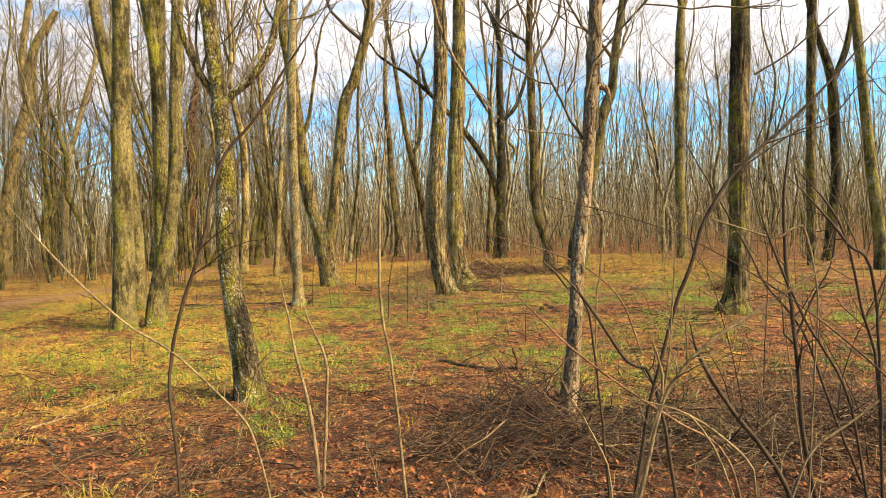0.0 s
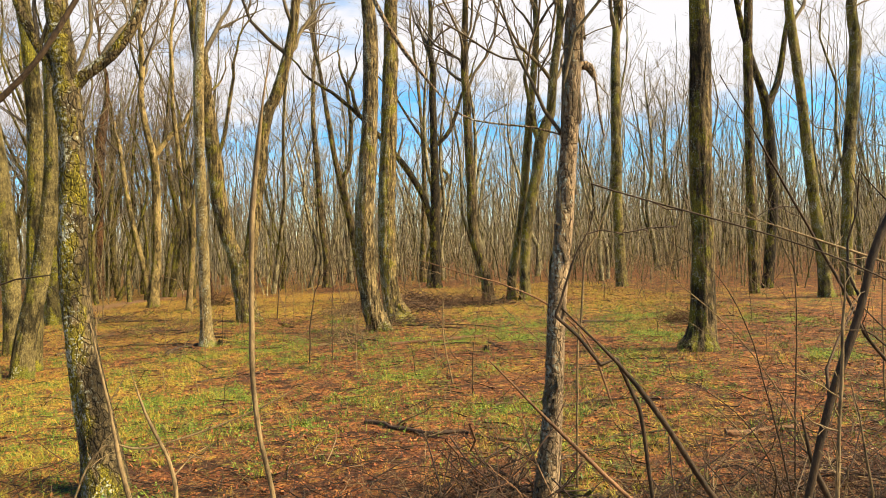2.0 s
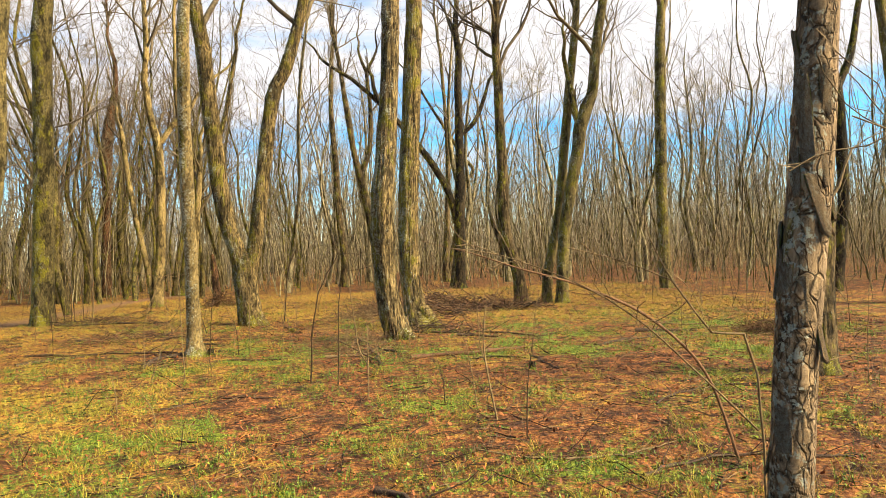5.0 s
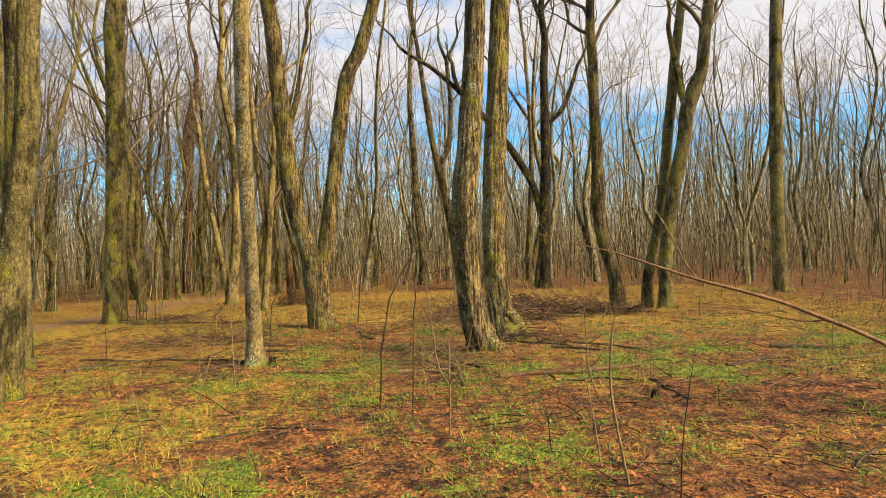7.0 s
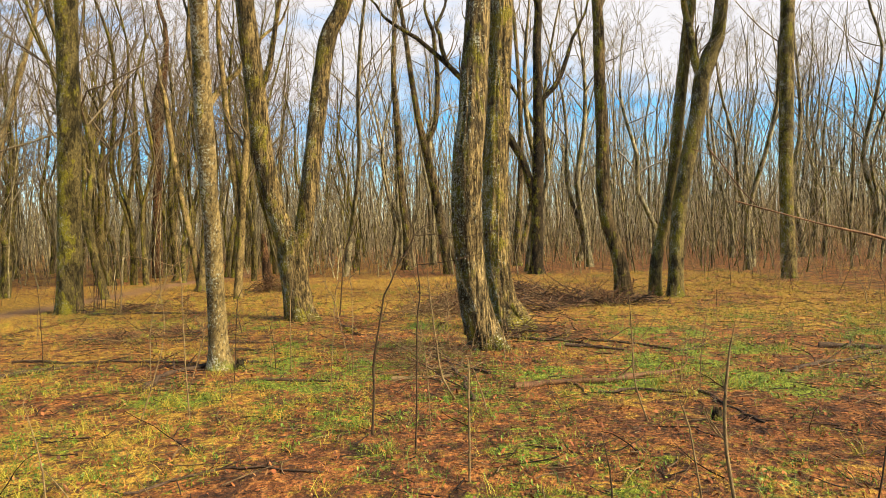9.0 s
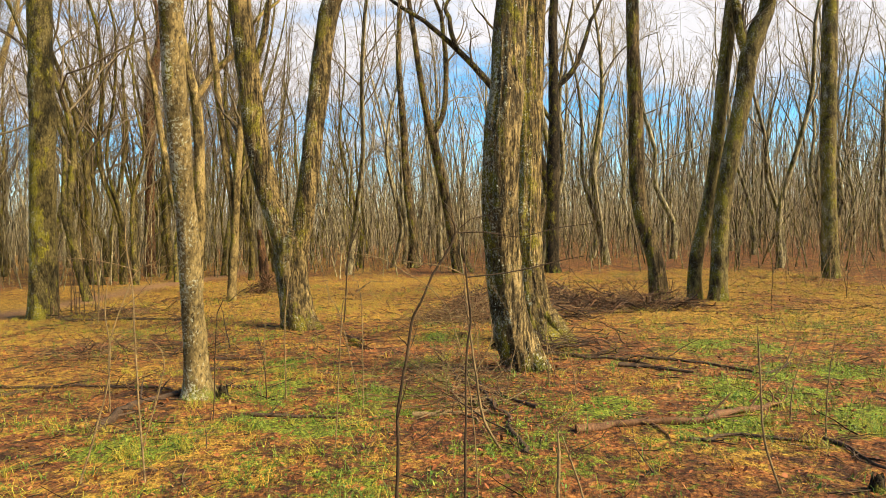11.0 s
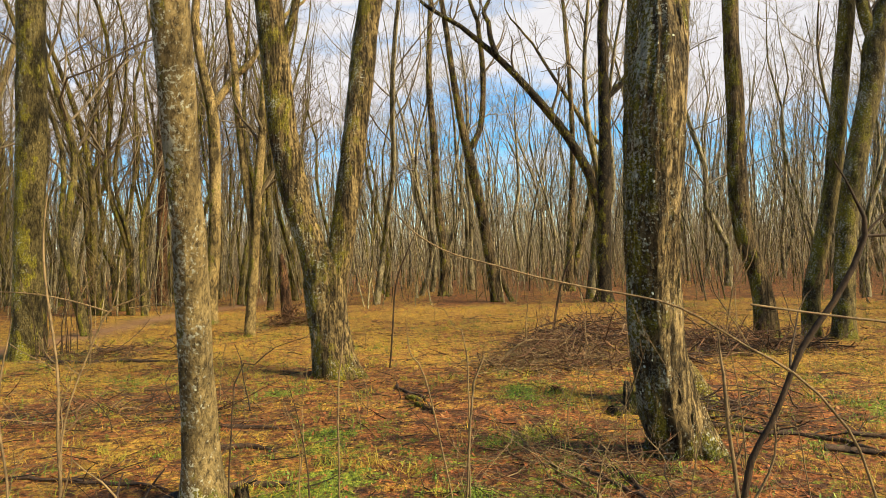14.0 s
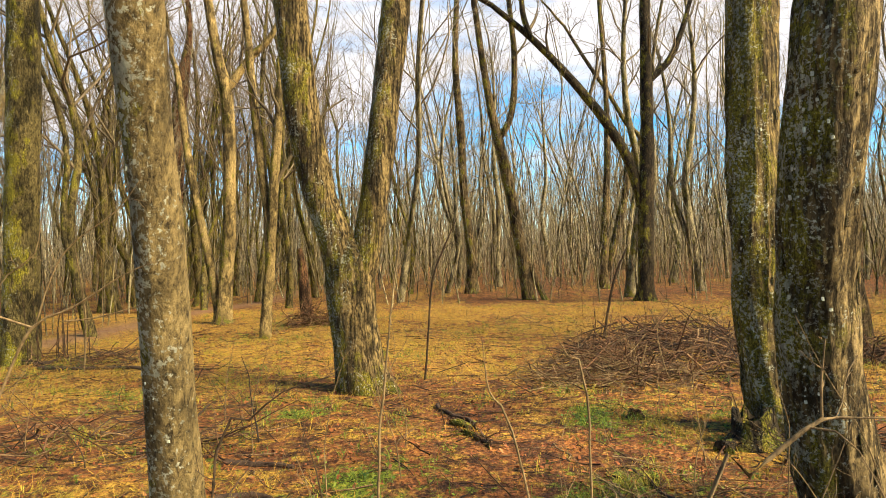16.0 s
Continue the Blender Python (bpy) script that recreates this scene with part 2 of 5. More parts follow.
MATS["straw"] = n.done(n.ramp(n.island(), (0.0, (0.13, 0.055, 0.016)), (0.35, (0.42, 0.20, 0.028)), (0.7, (0.50, 0.31, 0.036)), (0.9, (0.40, 0.33, 0.035)), (1.0, (0.18, 0.22, 0.02))))
n = Nodes("green_herb", 0.6, 0.35)
MATS["herb"] = n.done(n.ramp(n.island(), (0.0, (0.03, 0.075, 0.010)), (0.5, (0.09, 0.165, 0.013)), (1.0, (0.21, 0.25, 0.022))))

n = Nodes("forest_floor", 0.9, 0.2)
leafy = n.cells(26, n.scaled(1, 1, 1), "F1", "Color")
leafy2 = n.cells(47, None, "F1", "Color")
browns = n.ramp(leafy, (0.0, (0.045, 0.018, 0.009)), (0.4, (0.23, 0.075, 0.022)), (0.75, (0.44, 0.17, 0.042)), (1.0, (0.52, 0.28, 0.085)))
browns2 = n.ramp(leafy2, (0.0, (0.05, 0.022, 0.011)), (0.5, (0.31, 0.105, 0.028)), (1.0, (0.52, 0.24, 0.06)))
litter = n.mix(n.noise(9, 3), browns, browns2)
litter = n.mix(n.ramp(n.noise(3.4, 6, 0.75), (0.42, 0.0), (0.58, 0.85)), litter, (0.035, 0.017, 0.011))
blades = n.noise(55, 5, 0.7, n.scaled(1, 0.35, 1), 1.0)
straw = n.ramp(blades, (0.36, (0.10, 0.042, 0.012)), (0.50, (0.42, 0.23, 0.032)), (0.66, (0.60, 0.39, 0.065)))
grass = n.ramp(blades, (0.36, (0.04, 0.045, 0.008)), (0.52, (0.17, 0.22, 0.018)), (0.68, (0.36, 0.36, 0.04)))
edge = n.math("SUBTRACT", n.noise(6, 6, 0.75), 0.5)
tuft = n.ramp(n.math("ADD", n.attribute("straw"), n.math("MULTIPLY", edge, 1.7)), (0.40, 0.0), (0.58, 1.0))
lush = n.ramp(n.math("ADD", n.attribute("green"), n.math("MULTIPLY", n.math("SUBTRACT", n.noise(8, 6, 0.75), 0.5), 1.6)), (0.44, 0.0), (0.62, 1.0))
soil = n.ramp(n.noise(5, 6, 0.7), (0.3, (0.14, 0.07, 0.04)), (0.7, (0.27, 0.15, 0.085)))
floor = n.mix(tuft, litter, straw)
floor = n.mix(lush, floor, grass)
floor = n.mix(0.9, floor, n.ramp(n.noise(30, 8, 0.8), (0.40, 0.05), (0.50, 1.0)), "MULTIPLY")
floor = n.mix(0.8, floor, n.ramp(n.noise(6.5, 7, 0.75), (0.40, 0.35), (0.52, 1.0)), "MULTIPLY")
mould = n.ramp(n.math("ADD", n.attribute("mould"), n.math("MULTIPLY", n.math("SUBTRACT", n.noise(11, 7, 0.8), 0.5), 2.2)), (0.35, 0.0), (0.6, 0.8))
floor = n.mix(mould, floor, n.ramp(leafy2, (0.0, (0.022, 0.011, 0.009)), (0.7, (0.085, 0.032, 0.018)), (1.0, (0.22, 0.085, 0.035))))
floor = n.mix(n.attribute("bare"), floor, soil)
relief = n.math("ADD", n.math("MULTIPLY", n.cells(26), 0.6), n.math("MULTIPLY", blades, 0.6))
MATS["floor"] = n.done(floor, relief, 0.8, 0.04)

# ---- geometry helpers ----


def lattice(i, j, seed):
    h = (i * 374761393 + j * 668265263 + seed * 1442695041) & 0xFFFFFFFF
    h = ((h ^ (h >> 13)) * 1274126177) & 0xFFFFFFFF
    return ((h ^ (h >> 16)) & 0xFFFF) / 65535.0


def smooth_noise(x, y, size, seed=0, period=0):
    """Value noise from 0 to 1 over arrays of places; period: cells after which it repeats along x."""
    x, y = np.asarray(x, float) / size, np.asarray(y, float) / size
    i, j = np.floor(x).astype(np.int64), np.floor(y).astype(np.int64)
    u, v = x - i, y - j
    u, v = u * u * (3 - 2 * u), v * v * (3 - 2 * v)
    i2 = i + 1
    if period:
        i, i2 = i % period, i2 % period
    a, b = lattice(i, j, seed), lattice(i2, j, seed)
    c, d = lattice(i, j + 1, seed), lattice(i2, j + 1, seed)
    return (a * (1 - u) + b * u) * (1 - v) + (c * (1 - u) + d * u) * v


def layered(x, y, size, seed=0):
    return (smooth_noise(x, y, size, seed) * 4 + smooth_noise(x, y, size / 2, seed + 1) * 2 + smooth_noise(x, y, size / 4, seed + 2)) / 7


def ground_height(x, y):
    return 0.10 * (layered(x, y, 5.0, 3) - 0.5) + 0.05 * (layered(x, y, 0.9, 7) - 0.5)


GREEN_SPOTS = ((-1.55, 5.85, 0.35), (-3.2, 8.6, 0.7), (-1.5, 5.6, 0.5), (-1.2, 5.0, 0.3), (-2.6, 5.4, 0.3), (1.1, 7.9, 0.5), (0.4, 10.1, 0.7), (-1.7, 9.4, 0.7), (-2.5, 9.2, 0.6),
               (1.5, 7.8, 0.6), (3.0, 14.5, 1.0), (5.8, 9.5, 0.7), (0.3, 10.8, 0.5), (2.7, 12.7, 0.9), (1.4, 12.9, 0.6), (0.7, 13.4, 0.6), (-1.6, 12.9, 0.5),
               (-1.3, 13.9, 0.9), (-2.3, 14.2, 0.8), (-1.9, 13.3, 0.8), (-0.9, 15.4, 0.5), (-0.7, 17.2, 0.6), (-2.9, 12.6, 0.6), (4.5, 12.0, 1.0), (5.5, 15.0, 1.2), (7.5, 13.5, 1.0), (3.6, 10.2, 0.8), (2.6, 16.0, 1.0), (2.1, 13.8, 0.8), (-3.3, 17.5, 0.6), (-2.5, 15.6, 0.6), (0.4, 17.1, 0.4))


def green_cover(x, y):
    g = 0.025 + 0.32 * layered(x, y, 1.5, 21) + 0.36 * layered(x, y, 0.4, 25) - 0.14 * np.clip((6.5 - y) / 2, 0, 1) - 0.08 * np.clip((y - 17) / 4, 0, 1)
    for gx, gy, gr in GREEN_SPOTS:
        g = np.maximum(g, 0.80 * np.exp(-(((x - gx) / gr) ** 2 + ((y - gy) / gr) ** 2)) * (0.35 + 1.0 * smooth_noise(x, y, 0.28, 5)))
    return g


def straw_cover(x, y):
    far = np.clip((y - 12) / 9, 0, 1) * np.clip((34 - y) / 6, 0.25, 1) * np.clip((12 - x) / 5, 0.3, 1)
    left = np.clip((-0.6 - x) / 2.2, 0, 1)
    return 0.34 * layered(x, y, 1.4, 11) + 0.36 * layered(x, y, 0.45, 15) + 0.26 * np.maximum(far, 0.6 * left) - 0.10 * np.clip((6.5 - y) / 2, 0, 1) * (1 - 0.7 * left) - 0.055 - 0.10 * np.exp(-((x + 1.3) / 1.5) ** 2 - ((y - 15.3) / 1.8) ** 2)


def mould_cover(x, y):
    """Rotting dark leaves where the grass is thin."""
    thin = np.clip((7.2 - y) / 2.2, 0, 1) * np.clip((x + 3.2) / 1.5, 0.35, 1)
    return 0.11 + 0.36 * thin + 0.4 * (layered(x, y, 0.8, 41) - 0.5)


def bare_cover(x, y):
    """The trodden trail."""
    middle = -10.1 - 0.13 * np.clip(22 - y, -3, 99) - 0.3 * np.sin(y * 0.5)
    return np.clip(1.2 - np.abs(x - middle) / 0.75, 0, 1) * np.clip((y + 10) / 5, 0, 1) * (0.5 + 0.5 * layered(x, y, 0.7, 31))


class Geo:
    """Gathers vertices and faces, and turns them into a mesh."""

    def __init__(self):
        self.verts, self.quads, self.tris, self.count = [], [], [], 0

    def add(self, verts, quads=None, tris=None):
        verts = np.asarray(verts, float).reshape(-1, 3)
        if quads is not None and len(quads):
            self.quads.append(np.asarray(quads, np.int64).reshape(-1, 4) + self.count)
        if tris is not None and len(tris):
            self.tris.append(np.asarray(tris, np.int64).reshape(-1, 3) + self.count)
        self.verts.append(verts)
        self.count += len(verts)

    def arrays(self):
        v = np.concatenate(self.verts) if self.verts else np.zeros((0, 3))
        q = np.concatenate(self.quads) if self.quads else np.zeros((0, 4), np.int64)
        t = np.concatenate(self.tris) if self.tris else np.zeros((0, 3), np.int64)
        return v, q, t

    def mesh(self, name, material, smooth=True):
        v, q, t = self.arrays()
        me = bpy.data.meshes.new(name)
        me.vertices.add(len(v))
        me.vertices.foreach_set("co", v.ravel())
        me.loops.add(q.size + t.size)
        me.loops.foreach_set("vertex_index", np.concatenate([q.ravel(), t.ravel()]).astype(np.int32))
        me.polygons.add(len(q) + len(t))
        starts = np.concatenate([np.arange(len(q)) * 4, q.size + np.arange(len(t)) * 3])
        me.polygons.foreach_set("loop_start", starts.astype(np.int32))
        me.polygons.foreach_set("use_smooth", np.full(len(q) + len(t), smooth))
        me.update(calc_edges=True)
        me.validate()
        me.materials.append(MATS[material])
        return me


def tubes(geo, P, R, sides, lump=None):
    """Tapering tubes along m polylines of n points: P (m, n, 3), R (m, n)."""
    P, R = np.asarray(P, float), np.asarray(R, float)
    m, n, _ = P.shape
    T = np.gradient(P, axis=1)
    T /= np.linalg.norm(T, axis=2, keepdims=True) + 1e-9
    whole = P[:, -1] - P[:, 0]
    ref = np.where(np.abs(whole[:, 2:3]) > 0.7 * np.linalg.norm(whole, axis=1, keepdims=True), [[1.0, 0.0, 0.0]], [[0.0, 0.0, 1.0]])
    side = np.cross(T, ref[:, None, :])
    side /= np.linalg.norm(side, axis=2, keepdims=True) + 1e-9
    up = np.cross(side, T)
    a = np.arange(sides) * 2 * math.pi / sides
    radius = R[:, :, None] * np.ones(sides)
    if lump is not None:
        radius = radius * lump
    V = P[:, :, None, :] + radius[..., None] * (np.cos(a)[None, None, :, None] * side[:, :, None, :] + np.sin(a)[None, None, :, None] * up[:, :, None, :])
    k = np.arange(m)[:, None, None] * n * sides
    i = np.arange(n - 1)[None, :, None] * sides
    j = np.arange(sides)[None, None, :]
    j2 = (j + 1) % sides
    quads = np.stack([k + i + j, k + i + j2, k + i + sides + j2, k + i + sides + j], -1)
    geo.add(V, quads.reshape(-1, 4))


def resample(points, step):
    """A smooth line through control rows of any width."""
    p = np.asarray(points, float)
    p = np.vstack([2 * p[0] - p[1], p, 2 * p[-1] - p[-2]])
    out = []
    for a, b, c, d in zip(p, p[1:], p[2:], p[3:]):
        k = max(2, int(np.linalg.norm((c - b)[:3]) / step))
        for t in np.arange(k) / k:
            out.append(0.5 * (2 * b + (c - a) * t + (2 * a - 5 * b + 4 * c - d) * t * t + (3 * b - 3 * c + d - a) * t ** 3))
    out.append(p[-2])
    return np.array(out)


def sprouts(P, R, k, rng, length, spread, n=4, first=0.25, up=0.25, thick=0.55, wiggle=0.12):
    """k side shoots on each of the polylines P; gives their polylines and radii."""
    m, pn, _ = P.shape
    who = np.repeat(np.arange(m), k)
    t = first + (1 - first) * rng.random(m * k)
    f = t * (pn - 1)
    i = np.minimum(f.astype(int), pn - 2)
    u = (f - i)[:, None]
    at = P[who, i] * (1 - u) + P[who, i + 1] * u
    r = (R[who, i] * (1 - u[:, 0]) + R[who, i + 1] * u[:, 0]) * thick
    way = P[who, i + 1] - P[who, i]
    way /= np.linalg.norm(way, axis=1, keepdims=True) + 1e-9
    off = rng.normal(size=way.shape)
    off -= (off * way).sum(1, keepdims=True) * way
    off /= np.linalg.norm(off, axis=1, keepdims=True) + 1e-9
    ang = spread * (0.7 + 0.6 * rng.random(m * k))[:, None]
    head = way * np.cos(ang) + off * np.sin(ang)
    total = np.linalg.norm(np.diff(P, axis=1), axis=2).sum(1)[who] * length * (0.5 + rng.random(m * k)) * (1.15 - 0.6 * t)
    return shoots(at, head, total, r, rng, n, up, wiggle)


def shoots(at, head, total, r, rng, n=4, up=0.25, wiggle=0.12):
    """Polylines that start at given places, bend upwards and wander."""
    m = len(at)
    P = np.zeros((m, n, 3))
    P[:, 0] = at
    d = head.copy()
    for s in range(1, n):
        d = d + rng.normal(size=d.shape) * wiggle + np.array([0, 0, up / n])
        d /= np.linalg.norm(d, axis=1, keepdims=True) + 1e-9
        P[:, s] = P[:, s - 1] + d * (total / (n - 1))[:, None]
    R = r[:, None] * np.linspace(1, 0.35, n)[None, :]
    return P, R


def rise(x, y, z, r, dx, height, rng, n=9):
    """The unseen upper part of a stem: control rows on from its last seen row up to the top."""
    rows, top = [], height
    for s in range(1, n):
        f = s / (n - 1)
        dx *= 0.8
        x, y = x + dx + rng.normal() * 0.09, y + rng.normal() * 0.09
        rows.append((x, y, z + (top - z) * f, max(0.012, r * (1 - f) ** 0.8)))
    return rows


def crown(geo, stem, low, rng, count, reach, sides=(6, 4, 3), fans=(4, 4), steep=0.85):
    """Boughs, branches and twigs on the part of a stem above a height."""
    z = stem[:, 2]
    top = z.max()
    if top - low < 0.5:
        return
    zs = low + (top - low) * np.sort(rng.random(count)) ** 0.9
    i = np.clip(np.searchsorted(z, zs), 1, len(z) - 1)
    at, r = stem[i, :3], stem[i, 3]
    az = np.arange(count) * 2.4 + rng.random(count) * 1.2
    el = steep + 0.5 * rng.random(count)
    head = np.stack([np.cos(az) * np.cos(el), np.sin(az) * np.cos(el), np.sin(el)], 1)
    total = reach * (0.55 + 0.7 * rng.random(count)) * (1.1 - 0.65 * (zs - low) / (top - low))
    P, R = shoots(at, head, total, np.maximum(0.012, r * 0.45), rng, 7, 0.75, 0.20)
    tubes(geo, P, R, sides[0])
    P2, R2 = sprouts(P, R, fans[0], rng, 0.55, 0.65, 6, 0.15, 0.35, 0.55, 0.2)
    tubes(geo, P2, np.maximum(R2, 0.006), sides[1])
    P3, R3 = sprouts(P2, R2, fans[1], rng, 0.6, 0.65, 5, 0.15, 0.2, 0.55, 0.22)
    tubes(geo, P3, np.maximum(R3, 0.0035), sides[2])


def part(name, geo, material, parent, label="", smooth=True):
    ob = new(name, geo.mesh(name, material, smooth))
    ob.parent = parent
    return tagged(ob, label)


def thing(name, x, y, label, category, group="", z=None):
    ob = new(name)
    ob.empty_display_size = 0.2
    ob.location = (x, y, float(ground_height(x, y)) if z is None else z)
    return tagged(ob, label, category, group)


def trunk_geo(rows, rng, sides, step, ridge, seed):
    """A barky stem: rows of x, y, z, r. ridge: the depth of its furrows in metres."""
    line = resample(rows, step)
    s = np.concatenate([[0], np.cumsum(np.linalg.norm(np.diff(line[:, :3], axis=0), axis=1))])[:, None]
    turn = np.arange(sides)[None, :] / sides
    r = np.maximum(line[:, 3:4], 0.006)
    broad = smooth_noise(turn * 5, s / 0.5, 1.0, seed, 5) + 0.5 * smooth_noise(turn * 9, s / 0.22, 1.0, seed + 1, 9) - 0.75
    lump = 1 + 0.13 * broad
    if sides >= 20 and ridge > 0:
        k = int(np.clip(round(2 * math.pi * rows[2][3] / 0.055), 7, 34))
        weave = 0.35 * (smooth_noise(turn * 4, s / 0.4, 1.0, seed + 2, 4) - 0.5)
        ribs = 1 - np.abs(2 * smooth_noise(turn * k + weave * k / 6, s / 0.75, 1.0, seed + 3, k) - 1)
        flakes = smooth_noise(turn * 2 * k, s / 0.15, 1.0, seed + 4, 2 * k)
        lump = lump + ridge / r * (1.4 * (ribs - 0.5) + 0.5 * (flakes - 0.5)) * np.clip((line[:, 3:4] - 0.03) / 0.05, 0, 1)
    foot = np.clip(1 - (line[:, 2:3] - line[0, 2]) / 0.45, 0, 1) ** 2 if len(rows) > 5 else 0 * s
    lump = lump + 0.7 * foot * (smooth_noise(turn * 6, s, 1.0, seed + 6, 6) - 0.4)
    geo = Geo()
    tubes(geo, line[None, :, :3], r[None, :, 0], sides, lump[None])
    return geo, line


def flake_meshes(material):
    """A few curled plates of bark, broad as the unit, to be set on trunks."""
    found = []
    rng = np.random.default_rng(41)
    for q in range(4):
        u, v = np.meshgrid(np.linspace(-1, 1, 4), np.linspace(-1, 1, 4))
        wide = 1 - 0.35 * rng.random((4, 4))
        x = u * wide * 0.5
        y = v * (1 - 0.25 * rng.random((4, 4))) * 1.3
        z = 0.30 - 0.35 * u ** 2 * 0.5 + 0.16 * np.clip(-v, 0, 1) ** 2 * rng.uniform(0.3, 1.6) + rng.normal(size=(4, 4)) * 0.03
        top = np.stack([x, y, z], -1).reshape(-1, 3)
        low = top * np.array([1.05, 1.05, 1]) - np.array([0, 0, 0.32])
        i, j = np.meshgrid(np.arange(3), np.arange(3))
        k = (j * 4 + i).reshape(-1)
        faces = np.stack([k, k + 1, k + 5, k + 4], -1)
        rim = [0, 1, 2, 3, 7, 11, 15, 14, 13, 12, 8, 4]
        side = [(a, a + 16, c + 16, c) for a, c in zip(rim, rim[1:] + rim[:1])]
        g = Geo()
        g.add(np.vstack([top, low]), np.vstack([faces, np.array(side)]))
        found.append(g.mesh("bark_flake", material, False))
    return found


FLAKES = {}


def set_flakes(trunk, line, material, count, low, high, size, seed, name="bark_flake", side=None, tall=1.0):
    """Loose plates on a trunk between two heights; side: the way they face, if they keep to one."""
    rng = np.random.default_rng(seed)
    meshes = FLAKES.setdefault(material, None) or flake_meshes(material)
    FLAKES[material] = meshes
    for q in range(count):
        z = rng.uniform(low, high)
        i = int(np.argmin(np.abs(line[:, 2] - z)))
        x, y, z, r = line[i]
        a = rng.uniform(0, 2 * math.pi) if side is None else rng.normal() * 0.65 + side
        out = Vector((math.cos(a), math.sin(a), 0))
        up = Vector((rng.normal() * 0.08, rng.normal() * 0.08, 1)).normalized()
        across = up.cross(out).normalized()
        out = across.cross(up)
        s = size * rng.uniform(0.6, 1.4)
        at = Vector((x, y, z + rng.uniform(-0.05, 0.05))) + out * (r * 1.01 - 0.02 * s)
        ob = new(name, meshes[q % 4])
        ob.parent = trunk
        m = Matrix((across * s, up * s * tall * rng.uniform(1.0, 2.4), out * s * 0.6)).transposed().to_4x4()
        m.translation = at
        ob.matrix_basis = m
        tagged(ob)


RIDGES = {"bark_ridged": 0.017, "bark_furrowed": 0.016, "bark_dead": 0.009, "bark_brown": 0.010, "bark_olive": 0.007, "bark_mossy": 0.009, "bark_grey": 0.003, "bark_patchy": 0.009}


def tree(base, label, material, stems, height=None, seed=1, boughs=16, reach=3.2, twigs="twig", flakes=(), lichen=()):
    """A tree at base. stems: control rows (across, up, radius, and where known how far it leans away); the first is the trunk."""
    rng = np.random.default_rng(seed)
    bx, by = base
    ob = thing("tree", bx, by, label, "tree", "trees in the wood", 0.0)
    near = by < 18
    tops = Geo()
    top = height or rng.uniform(12.5, 16.5)
    for k, stem in enumerate(stems):
        drift = rng.normal() * 0.03
        rows = [(x, away[0] if away else drift * (z - stem[0][1]) * (k > 0), z, r) for x, z, r, *away in stem]
        if k == 0:
            x, y, z, r = rows[0]
            rows[1:1] = [(x * 0.7 + rows[1][0] * 0.3, y, z + 0.10, r * 0.72 + rows[1][3] * 0.28)]
        low = rows[-1][2]
        slim = rows[-1][3] < 0.06 * (1 if near else 1.3) and k > 0
        grown = (k > 0 or len(stems) == 1 or low > 2.9) and label.find("stump") < 0 and rows[-1][2] > rows[0][2]
        over = []
        if grown:
            dx = (rows[-1][0] - rows[-2][0]) / max(0.3, rows[-1][2] - rows[-2][2])
            goal = min(top, low + (2.5 if slim else 99))
            if goal > low + 0.6:
                over = rise(*rows[-1], 0.7 * dx, goal, rng)
        thick = rows[0][3] > 0.045
        sides = (96 if thick and near else 28) if by < 21 and thick else 12
        name = "trunk" if k == 0 else "root" if rows[-1][2] < rows[0][2] else ("limb" if slim or rows[0][3] < 0.6 * stems[0][0][2] else "stem")
        geo, line = trunk_geo(rows, rng, sides, (0.032 if thick else 0.08) if near else 0.1, RIDGES.get(material, 0.006), seed * 11 + k)
        if over:
            upper = resample([rows[-1]] + over, 0.35)
            tubes(geo, upper[None, :, :3], upper[None, :, 3], 12)
            line = np.vstack([line, upper])
        piece = part(name, geo, material, ob)
        if flakes and k == 0:
            set_flakes(piece, line, material, *flakes, seed)
        if lichen and k == 0:
            set_flakes(piece, line, "lichen", *lichen, seed + 7, "lichen", 3.45, 0.28)
        if grown:
            crown(tops, line, low * (1.0 if not slim else 0.6), rng, 5 if slim else boughs, reach * (0.5 if slim else 1))
    if tops.count:
        part("crown", tops, twigs, ob, "bare leafless branches and fine twigs")
    return ob


# ---- ground ----
def spaced(lo, fine_lo, fine_hi, hi, step):
    fine = np.arange(fine_lo, fine_hi, step)
    low = fine_lo - np.cumsum(step * 1.25 ** np.arange(1, 60))
    high = fine_hi + np.cumsum(step * 1.25 ** np.arange(0, 60))
    return np.concatenate([low[low > lo][::-1], fine, high[high < hi]])


gx, gy = spaced(-600, -11, 11, 600, 0.13), spaced(-600, 0, 27, 900, 0.13)
GX, GY = np.meshgrid(gx, gy)
near = np.clip(1.5 - np.hypot(GX, GY - 12) / 60, 0, 1)
GZ = ground_height(GX, GY) * near
w, h = len(gx), len(gy)
i, j = np.meshgrid(np.arange(w - 1), np.arange(h - 1))
k = j * w + i
g = Geo()
g.add(np.stack([GX, GY, GZ], -1), np.stack([k, k + 1, k + w + 1, k + w], -1))
ground = tagged(new("ground", g.mesh("ground", "floor")), "forest floor of brown leaves, straw grass and green patches", "ground", kind="structure")
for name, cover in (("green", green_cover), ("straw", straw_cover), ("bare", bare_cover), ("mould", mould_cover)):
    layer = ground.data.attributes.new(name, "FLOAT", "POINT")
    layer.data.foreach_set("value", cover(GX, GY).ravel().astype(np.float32))

